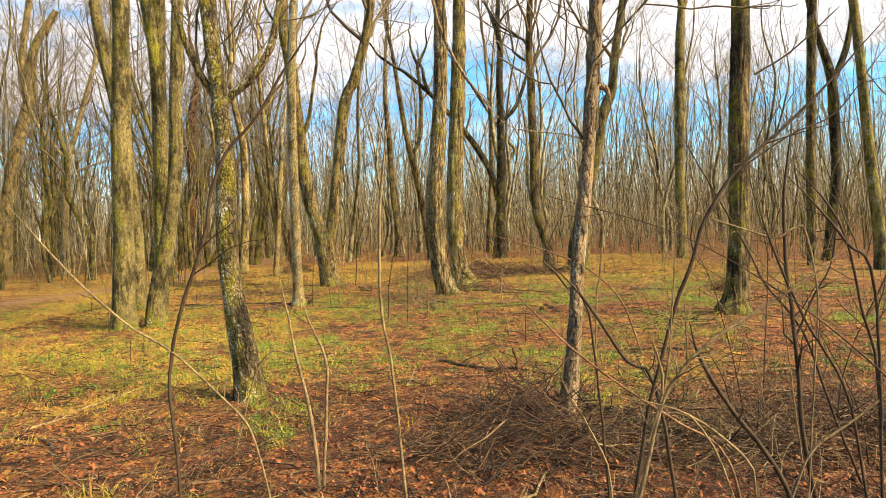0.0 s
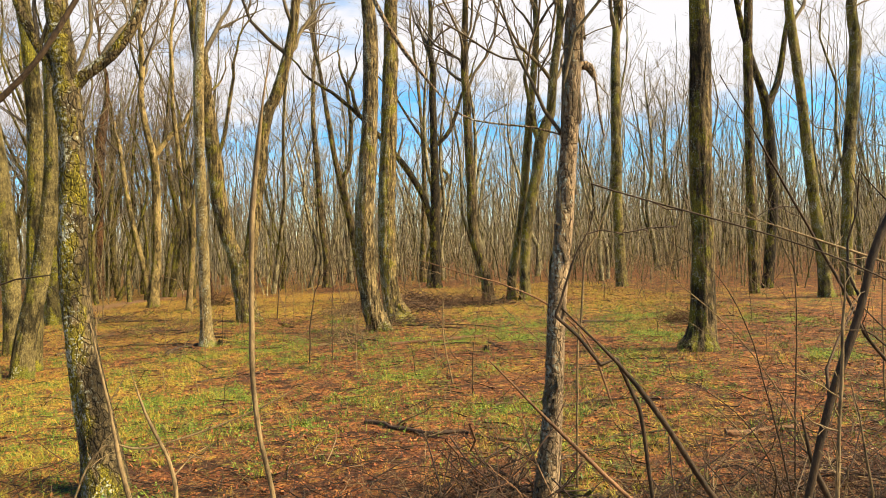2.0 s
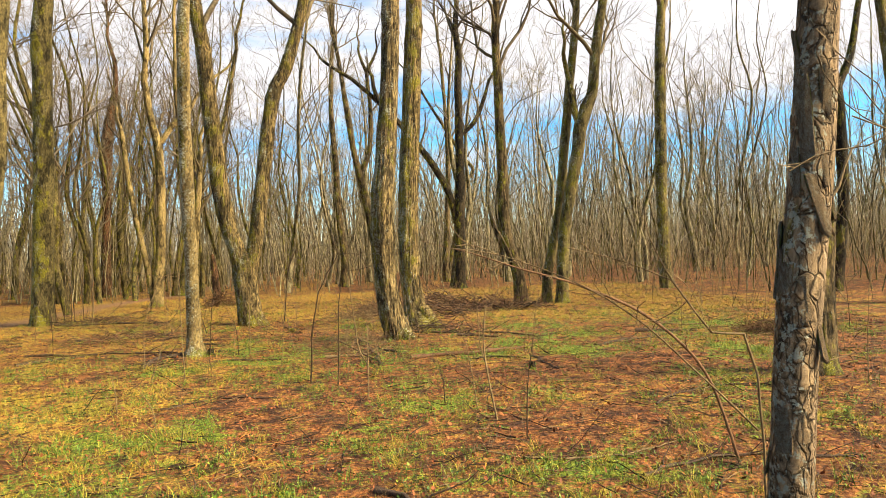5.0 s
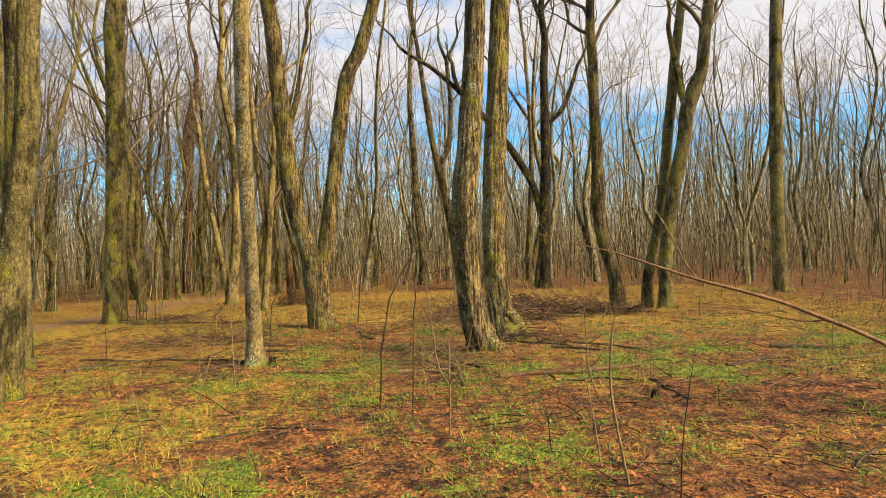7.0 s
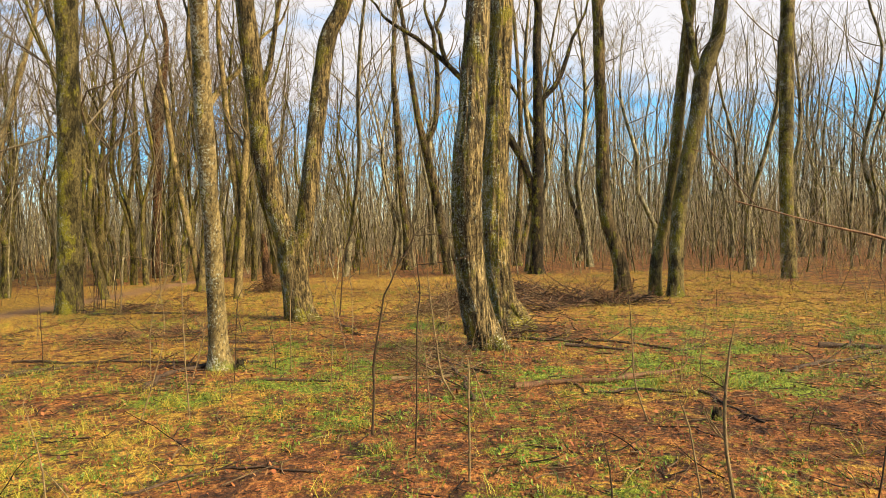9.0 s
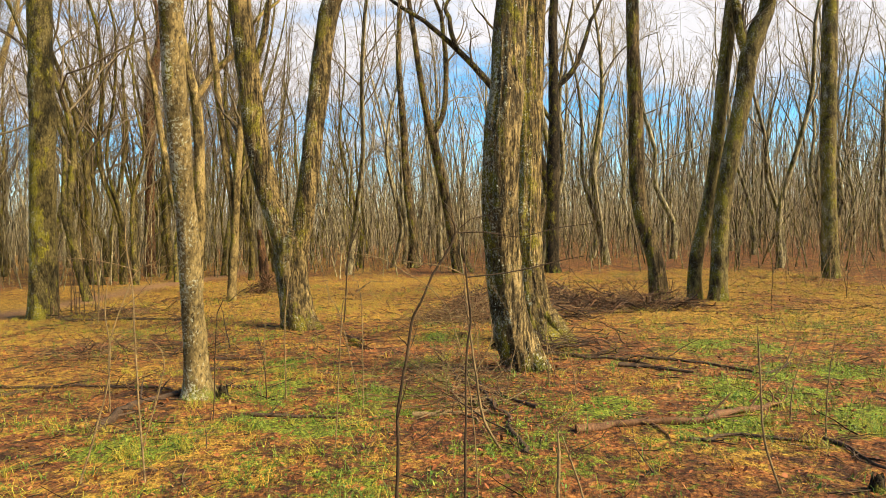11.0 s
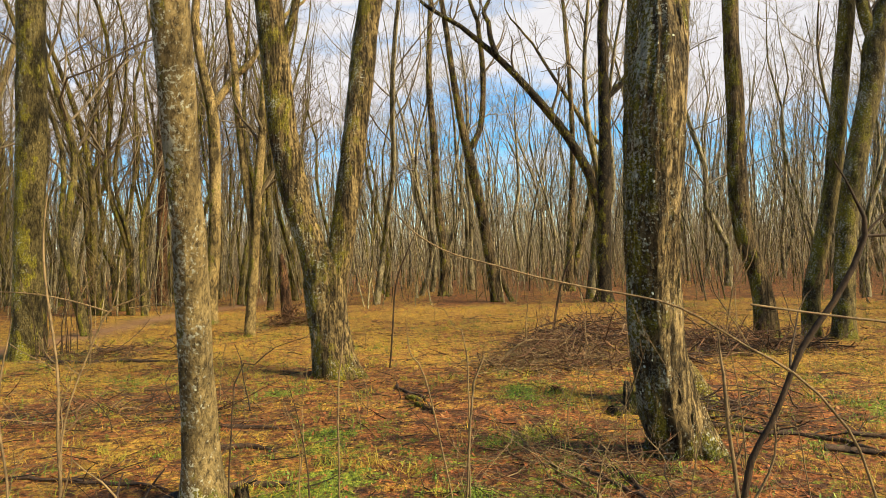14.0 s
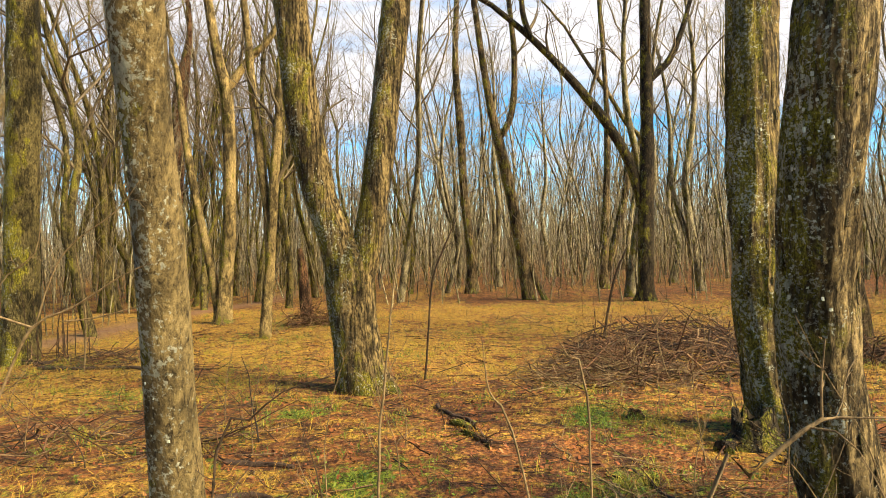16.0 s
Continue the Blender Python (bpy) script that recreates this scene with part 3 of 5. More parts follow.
# ---- the measured trees ----
tree((-5.36, 11.46), "stout grey-olive tree trunk with pale lichen specks", "bark_olive", [
    [(0.00, -0.06, 0.228), (0.02, 0.46, 0.185), (0.07, 1.48, 0.167), (0.11, 2.86, 0.159), (0.18, 4.23, 0.141), (0.25, 5.60, 0.123)],
], seed=116)
tree((-4.98, 11.65), "leaning grey-green tree joined beside a stouter trunk", "bark_olive", [
    [(0.00, -0.06, 0.160), (0.14, 0.61, 0.136), (0.37, 1.54, 0.120), (0.55, 2.66, 0.112), (0.63, 3.97, 0.104), (0.74, 5.64, 0.096)],
], seed=117)
tree((-5.08, 12.20), "mossy green-yellow tree standing close behind a pair", "bark_mossy", [
    [(0.00, -0.06, 0.133), (0.12, 1.44, 0.117), (0.19, 2.92, 0.117), (0.20, 4.38, 0.109), (0.10, 5.45, 0.100), (0.04, 5.84, 0.100)],
], seed=118)
tree((-6.35, 14.30), "pale olive tree leaning away behind a stouter trunk", "bark_olive", [
    [(0.00, -0.06, 0.147), (-0.02, 1.46, 0.147), (-0.11, 3.18, 0.137), (-0.26, 4.33, 0.128), (-0.48, 5.49, 0.118), (-0.62, 6.64, 0.108)],
], seed=115)
tree((-2.98, 14.10), "slender straight grey tree with knots and white lichen", "bark_grey", [
    [(0.02, -0.06, 0.140, 0.03), (0.02, 0.15, 0.118, 0.01), (0.02, 0.40, 0.104, -0.01), (0.04, 0.80, 0.097, -0.09), (0.06, 1.20, 0.094, -0.17), (0.09, 1.60, 0.090, -0.28), (0.10, 2.00, 0.090, -0.37), (0.14, 2.40, 0.092, -0.50), (0.17, 2.80, 0.092, -0.62), (0.19, 3.20, 0.089, -0.70), (0.24, 3.80, 0.086, -0.85), (0.29, 4.60, 0.085, -0.97)],
], seed=68, lichen=(120, 0.1, 3.0, 0.010))
tree((-3.00, 18.40), "low forked tree with two thick mossy stems", "bark_furrowed", [
    [(-0.01, -0.06, 0.310, 0.00), (-0.03, 0.15, 0.272, 0.00), (-0.04, 0.40, 0.250, 0.01), (-0.08, 0.80, 0.245, 0.03), (-0.11, 1.20, 0.255, 0.04), (-0.12, 1.45, 0.220, 0.04), (-0.12, 1.62, 0.120, 0.04)],
    [(-0.15, 1.00, 0.160, 0.02), (-0.24, 1.60, 0.178, 0.00), (-0.37, 2.00, 0.172, 0.00), (-0.46, 2.40, 0.172, -0.01), (-0.52, 2.80, 0.170, -0.04), (-0.56, 3.20, 0.166, -0.07), (-0.63, 4.00, 0.163, -0.09), (-0.70, 4.80, 0.165, -0.09), (-0.78, 6.00, 0.160, -0.10)],
    [(-0.04, 1.00, 0.150, 0.04), (0.10, 1.60, 0.158, 0.05), (0.17, 2.00, 0.152, 0.06), (0.22, 2.40, 0.150, 0.10), (0.27, 2.80, 0.150, 0.15), (0.37, 3.60, 0.152, 0.23), (0.46, 4.40, 0.152, 0.35), (0.60, 5.20, 0.150, 0.47), (0.80, 5.60, 0.145, 0.52), (0.95, 6.00, 0.140, 0.55)],
    [(-0.64, 3.64, 0.056, -0.08), (-0.54, 4.06, 0.056, -0.08), (-0.37, 4.53, 0.051, -0.1), (-0.21, 5.36, 0.042, -0.1), (-0.08, 5.99, 0.037, -0.1)],
    [(0.08, 0.34, 0.11, -0.04), (0.22, 0.15, 0.095, -0.08), (0.33, 0.02, 0.075, -0.1), (0.44, -0.08, 0.05, -0.12)],
], seed=69, flakes=(40, 0.1, 2.2, 0.03))
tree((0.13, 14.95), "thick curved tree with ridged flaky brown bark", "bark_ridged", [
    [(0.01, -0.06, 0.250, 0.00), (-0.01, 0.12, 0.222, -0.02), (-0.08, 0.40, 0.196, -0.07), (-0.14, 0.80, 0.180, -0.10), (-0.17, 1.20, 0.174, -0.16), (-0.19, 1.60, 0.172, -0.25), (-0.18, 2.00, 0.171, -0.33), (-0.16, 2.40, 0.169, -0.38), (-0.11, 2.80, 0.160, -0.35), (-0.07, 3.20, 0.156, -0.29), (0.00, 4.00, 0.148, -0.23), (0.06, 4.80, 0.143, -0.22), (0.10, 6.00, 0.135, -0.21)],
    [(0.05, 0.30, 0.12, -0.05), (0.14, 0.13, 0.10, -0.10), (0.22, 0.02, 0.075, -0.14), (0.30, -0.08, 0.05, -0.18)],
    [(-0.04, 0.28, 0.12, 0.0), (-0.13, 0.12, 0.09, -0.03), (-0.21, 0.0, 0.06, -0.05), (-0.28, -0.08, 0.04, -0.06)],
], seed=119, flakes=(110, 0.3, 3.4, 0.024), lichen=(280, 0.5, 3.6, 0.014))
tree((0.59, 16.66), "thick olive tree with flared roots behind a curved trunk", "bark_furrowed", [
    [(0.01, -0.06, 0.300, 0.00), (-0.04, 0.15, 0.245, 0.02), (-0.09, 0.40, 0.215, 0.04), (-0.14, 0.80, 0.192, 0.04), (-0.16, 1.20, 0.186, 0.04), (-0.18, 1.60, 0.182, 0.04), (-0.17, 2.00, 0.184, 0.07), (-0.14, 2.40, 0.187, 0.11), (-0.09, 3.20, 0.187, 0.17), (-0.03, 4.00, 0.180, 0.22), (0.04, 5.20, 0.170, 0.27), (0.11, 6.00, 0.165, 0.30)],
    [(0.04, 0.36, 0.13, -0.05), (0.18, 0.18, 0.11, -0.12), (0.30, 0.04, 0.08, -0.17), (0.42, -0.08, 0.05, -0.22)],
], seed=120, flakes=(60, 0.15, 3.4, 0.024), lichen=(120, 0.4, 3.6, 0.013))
tree((4.50, 10.40), "large straight dark brown tree with flared base", "bark_brown", [
    [(0.00, -0.06, 0.333), (0.03, 0.12, 0.229), (0.07, 0.32, 0.177), (0.11, 0.83, 0.152), (0.13, 1.51, 0.146), (0.15, 2.38, 0.143), (0.18, 3.25, 0.139), (0.22, 4.05, 0.139)],
], seed=71, flakes=(40, 0.2, 2.6, 0.03))
tree((0.94, 5.15), "dead standing tree with peeling flaking grey bark", "bark_dead", [
    [(0.00, -0.06, 0.087, 0.00), (0.02, 0.10, 0.068, 0.00), (0.06, 0.40, 0.055, -0.01), (0.09, 0.80, 0.049, -0.05), (0.12, 1.20, 0.048, -0.06), (0.18, 1.60, 0.048, -0.05), (0.23, 2.00, 0.047, -0.03), (0.27, 2.40, 0.048, -0.02), (0.31, 2.80, 0.047, -0.02), (0.33, 3.20, 0.046, -0.02)],
    [(0.22, 2.11, 0.005), (0.19, 2.12, 0.005), (0.05, 2.16, 0.004), (-0.11, 2.18, 0.004), (-0.29, 2.21, 0.003), (-0.40, 2.27, 0.002)],
    [(0.27, 2.46, 0.020), (0.33, 2.50, 0.026), (0.38, 2.49, 0.024), (0.41, 2.43, 0.014)],
    [(0.41, 2.45, 0.008), (0.42, 2.33, 0.006), (0.43, 2.20, 0.005), (0.45, 2.10, 0.003)],
], seed=66, flakes=(100, 0.2, 3.0, 0.028))
tree((-1.70, 6.15), "small forked tree with patchy yellow-green moss", "bark_patchy", [
    [(0.00, -0.06, 0.181), (-0.03, 0.22, 0.134), (-0.08, 0.56, 0.110), (-0.14, 0.99, 0.091), (-0.17, 1.47, 0.086), (-0.15, 1.95, 0.082), (-0.15, 2.38, 0.076), (-0.17, 2.64, 0.082), (-0.17, 2.71, 0.063)],
    [(-0.16, 2.48, 0.063), (-0.17, 2.71, 0.067), (-0.21, 3.10, 0.067), (-0.25, 3.62, 0.072)],
    [(-0.17, 2.60, 0.034), (-0.22, 2.75, 0.031), (-0.33, 2.94, 0.029), (-0.46, 3.25, 0.027), (-0.55, 3.63, 0.024)],
    [(-0.15, 2.60, 0.038), (-0.06, 2.75, 0.038), (0.12, 2.89, 0.036), (0.30, 3.15, 0.034), (0.38, 3.45, 0.031), (0.42, 3.59, 0.029)],
], seed=65)
tree((2.75, 30.50), "dark wet tree with a long arching limb", "bark_dark", [
    [(0.00, -0.06, 0.332), (0.02, 0.49, 0.226), (0.06, 1.75, 0.211), (0.12, 3.18, 0.211), (0.18, 4.60, 0.189), (0.20, 6.18, 0.166), (0.23, 8.40, 0.151)],
    [(-0.02, 2.63, 0.136), (-0.31, 3.83, 0.143), (-0.75, 4.72, 0.143), (-1.27, 5.53, 0.136), (-2.26, 6.78, 0.113), (-3.03, 7.62, 0.098), (-4.04, 8.55, 0.075)],
    [(-3.00, 7.58, 0.091), (-3.15, 8.11, 0.083), (-3.20, 8.59, 0.075)],
    [(0.34, 6.18, 0.098), (0.87, 6.71, 0.091), (1.25, 7.56, 0.075), (1.50, 8.34, 0.060)],
], seed=72)
tree((2.70, 37.00), "twin-stemmed dark tree with a hooked limb", "bark_brown", [
    [(0.00, -0.06, 0.222), (0.05, 1.28, 0.182), (0.16, 2.77, 0.142), (0.31, 5.53, 0.111), (0.29, 8.09, 0.091), (0.17, 10.87, 0.081)],
    [(0.14, 0.54, 0.131), (0.63, 2.33, 0.142), (0.94, 3.59, 0.142), (1.08, 4.54, 0.131), (1.28, 5.06, 0.111), (1.52, 5.35, 0.101), (1.55, 5.69, 0.091), (1.07, 6.24, 0.091), (0.48, 7.33, 0.081), (-0.32, 8.65, 0.071), (-1.12, 10.08, 0.051)],
], seed=122)
tree((3.44, 21.00), "tree with a bent elbow low on its trunk", "bark_brown", [
    [(0.00, -0.06, 0.207), (-0.06, 0.62, 0.164), (-0.17, 1.13, 0.153), (-0.33, 1.65, 0.148), (-0.40, 2.37, 0.148), (-0.39, 3.69, 0.137), (-0.42, 4.71, 0.125), (-0.41, 5.73, 0.120)],
], seed=73)
tree((4.07, 21.00), "slim leaning olive tree in a close pair", "bark_olive", [
    [(0.00, -0.06, 0.166), (0.08, 0.80, 0.133), (0.28, 1.66, 0.121), (0.48, 2.62, 0.121), (0.64, 4.03, 0.121), (0.77, 5.04, 0.121), (0.84, 5.64, 0.116)],
], seed=123)
tree((4.41, 20.65), "leaning tree forked high up in a close pair", "bark_olive", [
    [(0.00, -0.06, 0.177), (0.06, 1.00, 0.146), (0.14, 1.89, 0.146), (0.35, 2.97, 0.146), (0.56, 3.85, 0.150), (0.69, 4.62, 0.166), (1.02, 5.44, 0.141)],
    [(0.65, 4.58, 0.093), (0.53, 5.02, 0.084), (0.48, 5.52, 0.077)],
], seed=124)
tree((9.07, 25.20), "straight olive tree at the edge of the clearing", "bark_olive", [
    [(0.00, -0.06, 0.229), (-0.02, 1.14, 0.193), (-0.03, 3.06, 0.185), (0.01, 4.65, 0.185), (0.06, 6.23, 0.185), (0.11, 7.82, 0.176)],
], seed=75)
tree((-8.59, 20.95), "straight mossy tree with pale lichen patches", "bark_mossy", [
    [(0.00, -0.06, 0.321), (0.02, 0.68, 0.249), (0.06, 1.98, 0.231), (0.13, 3.92, 0.226), (0.16, 5.59, 0.226), (0.17, 7.13, 0.238)],
], seed=76)
tree((-7.78, 26.50), "tan tree with a leaning second stem and side branch", "bark_tan", [
    [(0.00, -0.06, 0.239), (0.13, 0.94, 0.167), (0.25, 2.24, 0.149), (0.30, 4.19, 0.143), (0.25, 5.37, 0.143), (0.08, 6.16, 0.119), (-0.12, 7.48, 0.101)],
    [(-0.05, 0.17, 0.107), (-0.21, 1.21, 0.101), (-0.55, 2.92, 0.090), (-0.78, 4.37, 0.084), (-0.92, 5.68, 0.072)],
    [(0.31, 5.39, 0.096), (0.81, 6.06, 0.090), (1.28, 6.49, 0.072), (1.56, 7.00, 0.054)],
], seed=77)
tree((-5.67, 23.20), "thin tan tree splitting into two stems", "bark_tan", [
    [(0.00, -0.06, 0.122), (0.07, 0.62, 0.094), (0.15, 1.33, 0.088), (0.13, 2.24, 0.081), (0.02, 3.26, 0.081), (-0.09, 4.48, 0.074), (-0.13, 5.30, 0.068)],
    [(0.13, 1.02, 0.081), (0.21, 2.03, 0.088), (0.33, 3.25, 0.088), (0.43, 4.05, 0.074)],
], seed=78)
tree((-2.27, 36.00), "knobbly dark tree beyond the clearing", "bark_brown", [
    [(0.00, -0.06, 0.253), (0.08, 1.43, 0.185), (-0.12, 3.51, 0.155), (-0.19, 6.00, 0.146), (-0.31, 8.29, 0.117), (-0.20, 10.78, 0.097)],
], seed=79)
tree((-0.31, 32.20), "leaning forked tree propped on a side root", "bark_brown", [
    [(0.00, -0.06, 0.197), (-0.28, 1.56, 0.181), (-0.52, 3.13, 0.173), (-0.82, 4.71, 0.164), (-1.08, 5.95, 0.123), (-1.34, 7.89, 0.099), (-1.50, 9.31, 0.090)],
    [(-0.90, 4.89, 0.115), (-0.44, 5.75, 0.099), (-0.30, 7.49, 0.090), (-0.42, 9.25, 0.074)],
    [(-0.23, 1.38, 0.131), (0.10, 0.68, 0.099), (0.45, -0.11, 0.099)],
], seed=80)
tree((-17.28, 31.21), "pale crooked tree with bent upper limbs", "bark_grey", [
    [(0.00, -0.06, 0.201), (0.06, 1.79, 0.160), (0.22, 3.97, 0.150), (0.46, 5.48, 0.140), (0.98, 6.98, 0.120), (1.62, 8.91, 0.100)],
    [(0.38, 5.16, 0.100), (-0.08, 5.72, 0.090), (-0.50, 6.28, 0.080)],
], seed=83)
tree((-12.86, 35.00), "dead reddish-brown tree wrapped in peeling bark", "bark_rotten", [
    [(0.00, -0.06, 0.250), (0.07, 2.36, 0.191), (0.20, 4.84, 0.191), (0.28, 6.82, 0.250), (0.42, 7.93, 0.235), (0.73, 9.52, 0.118), (0.73, 10.75, 0.088)],
], seed=84)
tree((11.14, 17.00), "curved olive tree at the thicket edge", "bark_olive", [
    [(0.00, -0.06, 0.177), (-0.04, 0.80, 0.139), (-0.17, 2.11, 0.128), (-0.30, 3.41, 0.122), (-0.41, 4.82, 0.111), (-0.56, 6.35, 0.111)],
], seed=131)
tree((11.89, 17.20), "tall olive tree at the thicket edge", "bark_olive", [
    [(0.00, -0.06, 0.180), (-0.02, 0.90, 0.135), (0.07, 2.23, 0.135), (0.20, 3.81, 0.135), (0.37, 5.13, 0.135), (0.50, 6.44, 0.135)],
], seed=132)
tree((12.01, 21.00), "dark forked tree in the thicket", "bark_dark", [
    [(0.00, -0.06, 0.171), (0.26, 1.52, 0.142), (0.38, 2.51, 0.142), (0.37, 4.15, 0.157), (0.29, 5.62, 0.142), (-0.04, 6.76, 0.100), (-0.31, 7.72, 0.085)],
    [(0.32, 5.46, 0.100), (0.76, 6.43, 0.093), (1.06, 7.74, 0.078)],
], seed=133)
tree((10.76, 19.50), "straight brown tree in the thicket", "bark_brown", [
    [(0.00, -0.06, 0.157), (0.03, 1.99, 0.144), (0.06, 4.23, 0.131), (0.15, 7.21, 0.124)],
], seed=134)
tree((-21.16, 32.61), "tan crooked tree with spreading limbs", "bark_tan", [
    [(0.00, -0.06, 0.334), (0.40, 2.93, 0.308), (1.08, 6.16, 0.282), (1.81, 8.28, 0.282), (2.17, 10.68, 0.205), (3.35, 12.51, 0.154)],
    [(1.74, 8.02, 0.180), (1.58, 9.90, 0.167), (2.18, 13.08, 0.141)],
], seed=85)
tree((-5.62, 26.00), "rotten reddish stump with ragged top", "bark_rotten", [
    [(0.00, -0.06, 0.162), (-0.05, 0.54, 0.139), (-0.09, 1.16, 0.104), (-0.15, 1.66, 0.058)],
], seed=81)


# ---- woods ----
def wild_tree(rng, height, r, forked, fine=True):
    """A slender woodland tree as two meshes: wood and twigs."""
    wood_geo, twig_geo = Geo(), Geo()
    lean = rng.normal(size=2) * 0.09
    n = 8
    z = np.linspace(0, 1, n)
    wob = np.cumsum(rng.normal(size=(n, 2)) * 0.26, axis=0)
    rows = np.column_stack([lean[0] * z * height + wob[:, 0], lean[1] * z * height + wob[:, 1], z * height - 0.05, np.maximum(0.012, r * (1 - 0.92 * z ** 1.2))])
    rows[:, :2] -= rows[0, :2]
    rows[0, 3] *= 1.3
    line = resample(rows, 0.7)
    tubes(wood_geo, line[None, :, :3], line[None, :, 3], 8 if fine else 5)
    fans = (4, 3) if fine else (3, 1)
    crown(twig_geo, line, height * rng.uniform(0.14, 0.34), rng, 14 if fine else 8, height * 0.30, (4, 3, 3), fans, 0.5)
    if forked:
        f = resample(rows * np.array([1, 1, 1, 0.7]), 0.7)
        s = np.clip(f[:, 2] - height * 0.06, 0, None)
        f[:, 0] += s * rng.uniform(-0.18, 0.18)
        f[:, 1] += s * rng.uniform(-0.1, 0.1)
        f = f[f[:, 2] > height * 0.05]
        tubes(wood_geo, f[None, :, :3], f[None, :, 3], 7)
        crown(twig_geo, f, height * 0.3, rng, 7, height * 0.22, (4, 3, 3), fans, 0.5)
    return wood_geo, twig_geo


def wooded(x, y):
    """Whether the closed wood stands there, outside the clearing."""
    wave = 3.0 * (smooth_noise(x, y, 7.0, 51) - 0.5)
    # Unseen trees behind the start, added for the light; the sunward side stays open.
    if y < -4:
        return x < -6
    if (y < 17 and x < -13 - 0.1 * abs(y)):
        return True
    if x < -10.5 + wave:
        return y > 21 + wave
    if x > 9 + wave:
        return y > 19 + wave
    return y > 30 + wave


rng = np.random.default_rng(77)
kinds = [wild_tree(rng, rng.uniform(10, 15.5), 0.055 + 0.10 * rng.random() ** 1.3, q % 2 == 0) for q in range(12)]
plain_kinds = [wild_tree(rng, rng.uniform(10, 15.5), 0.05 + 0.09 * rng.random() ** 1.3, q % 2 == 0, False) for q in range(12)]
spots = []
while len(spots) < 470:
    x, y = rng.uniform(-58, 58), rng.uniform(-9, 85)
    if abs(x) > 14 + 0.8 * max(0, y) + 4 and y > 0:
        continue
    if wooded(x, y) and all((x - a) ** 2 + (y - b) ** 2 > (0.9 if y < 50 else 0.5) for a, b in spots[-300:]):
        spots.append((x, y))
for q in range(66):
    spots.append((rng.uniform(-34, -9.5), rng.uniform(24.5, 52)))
for q in range(8):
    spots.append((rng.uniform(-15, -9), rng.uniform(24, 33)))
spots.sort(key=lambda p: p[0] ** 2 + (p[1] - 12) ** 2 + (900 if p[1] < 17 else 0))
models, dim_models = {}, {}
labels = ("slender bare olive tree in the wood", "thin grey-brown bare tree in the wood", "slim forked bare tree in the wood")
far = Geo()
far_twigs = Geo()
for number, (x, y) in enumerate(spots):
    kind = number % len(kinds)
    turn, size = rng.uniform(0, 6.28), rng.uniform(0.8, 1.2)
    if number < 270:
        m = pose(x, y, 0, 0, 0, math.degrees(turn))
        # Trees left of here get darker bark and twigs that carry the wood's shade.
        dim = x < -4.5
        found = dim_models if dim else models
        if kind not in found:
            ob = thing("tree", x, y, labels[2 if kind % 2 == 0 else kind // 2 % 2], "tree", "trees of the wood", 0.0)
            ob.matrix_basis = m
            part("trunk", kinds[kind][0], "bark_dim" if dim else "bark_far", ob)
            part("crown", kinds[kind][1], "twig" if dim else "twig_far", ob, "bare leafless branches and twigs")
            found[kind] = ob
        else:
            copy_thing(found[kind], m)
        continue
    c, s = math.cos(turn) * size, math.sin(turn) * size
    for source, target in zip(plain_kinds[kind], (far, far_twigs)):
        v, q, t = source.arrays()
        target.add(np.column_stack([v[:, 0] * c - v[:, 1] * s + x, v[:, 0] * s + v[:, 1] * c + y, v[:, 2] * size]), q, t)
# the belt of trunks behind
count = 1500
x, y = rng.uniform(-110, 110, count), rng.uniform(45, 130, count)
hgt = rng.uniform(9, 16, count)
P, R = shoots(np.column_stack([x, y, np.zeros(count)]), np.column_stack([rng.normal(size=(count, 2)) * 0.05, np.ones(count)]), hgt, rng.uniform(0.03, 0.09, count), rng, 8, 0.4, 0.10)
tubes(far, P, R, 5)
P2, R2 = sprouts(P, R, 5, rng, 0.3, 0.5, 4, 0.3, 0.5, 0.55, 0.2)
tubes(far_twigs, P2, np.maximum(R2, 0.007), 3)
# thin poles along the wood's edge
px, py = rng.uniform(-40, 40, 5200), rng.uniform(20, 48, 5200)
keep = np.array([wooded(a, b) for a, b in zip(px, py)])
px, py = px[keep][:1100], py[keep][:1100]
count = len(px)
P, R = shoots(np.column_stack([px, py, np.zeros(count)]), np.column_stack([rng.normal(size=(count, 2)) * 0.10, np.ones(count)]), rng.uniform(3, 9, count), rng.uniform(0.010, 0.030, count), rng, 8, 0.4, 0.085)
tubes(far, P, R, 5)
P2, R2 = sprouts(P, R, 6, rng, 0.3, 0.6, 4, 0.15, 0.6)
tubes(far_twigs, P2, np.maximum(R2, 0.004), 3)
# the thicket that closes the view between the far trunks
count = 5200
x, y = rng.uniform(-100, 100, count), rng.uniform(38, 120, count)
P, R = shoots(np.column_stack([x, y, np.zeros(count)]), np.column_stack([rng.normal(size=(count, 2)) * 0.15, np.ones(count)]), rng.uniform(2.5, 7.5, count), rng.uniform(0.012, 0.035, count), rng, 5, 0.5, 0.08)
tubes(far_twigs, P, R, 3)
P2, R2 = sprouts(P, R, 3, rng, 0.35, 0.6, 3, 0.2, 0.5)
tubes(far_twigs, P2, np.maximum(R2, 0.008), 3)
count = 6500
x, y = rng.uniform(-170, 170, count), rng.uniform(85, 210, count)
P, R = shoots(np.column_stack([x, y, np.zeros(count)]), np.column_stack([rng.normal(size=(count, 2)) * 0.07, np.ones(count)]), rng.uniform(5, 15, count), rng.uniform(0.05, 0.13, count), rng, 4, 0.3, 0.10)
tubes(far, P, R, 3)
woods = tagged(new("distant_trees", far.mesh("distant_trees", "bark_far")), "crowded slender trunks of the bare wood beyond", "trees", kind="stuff")
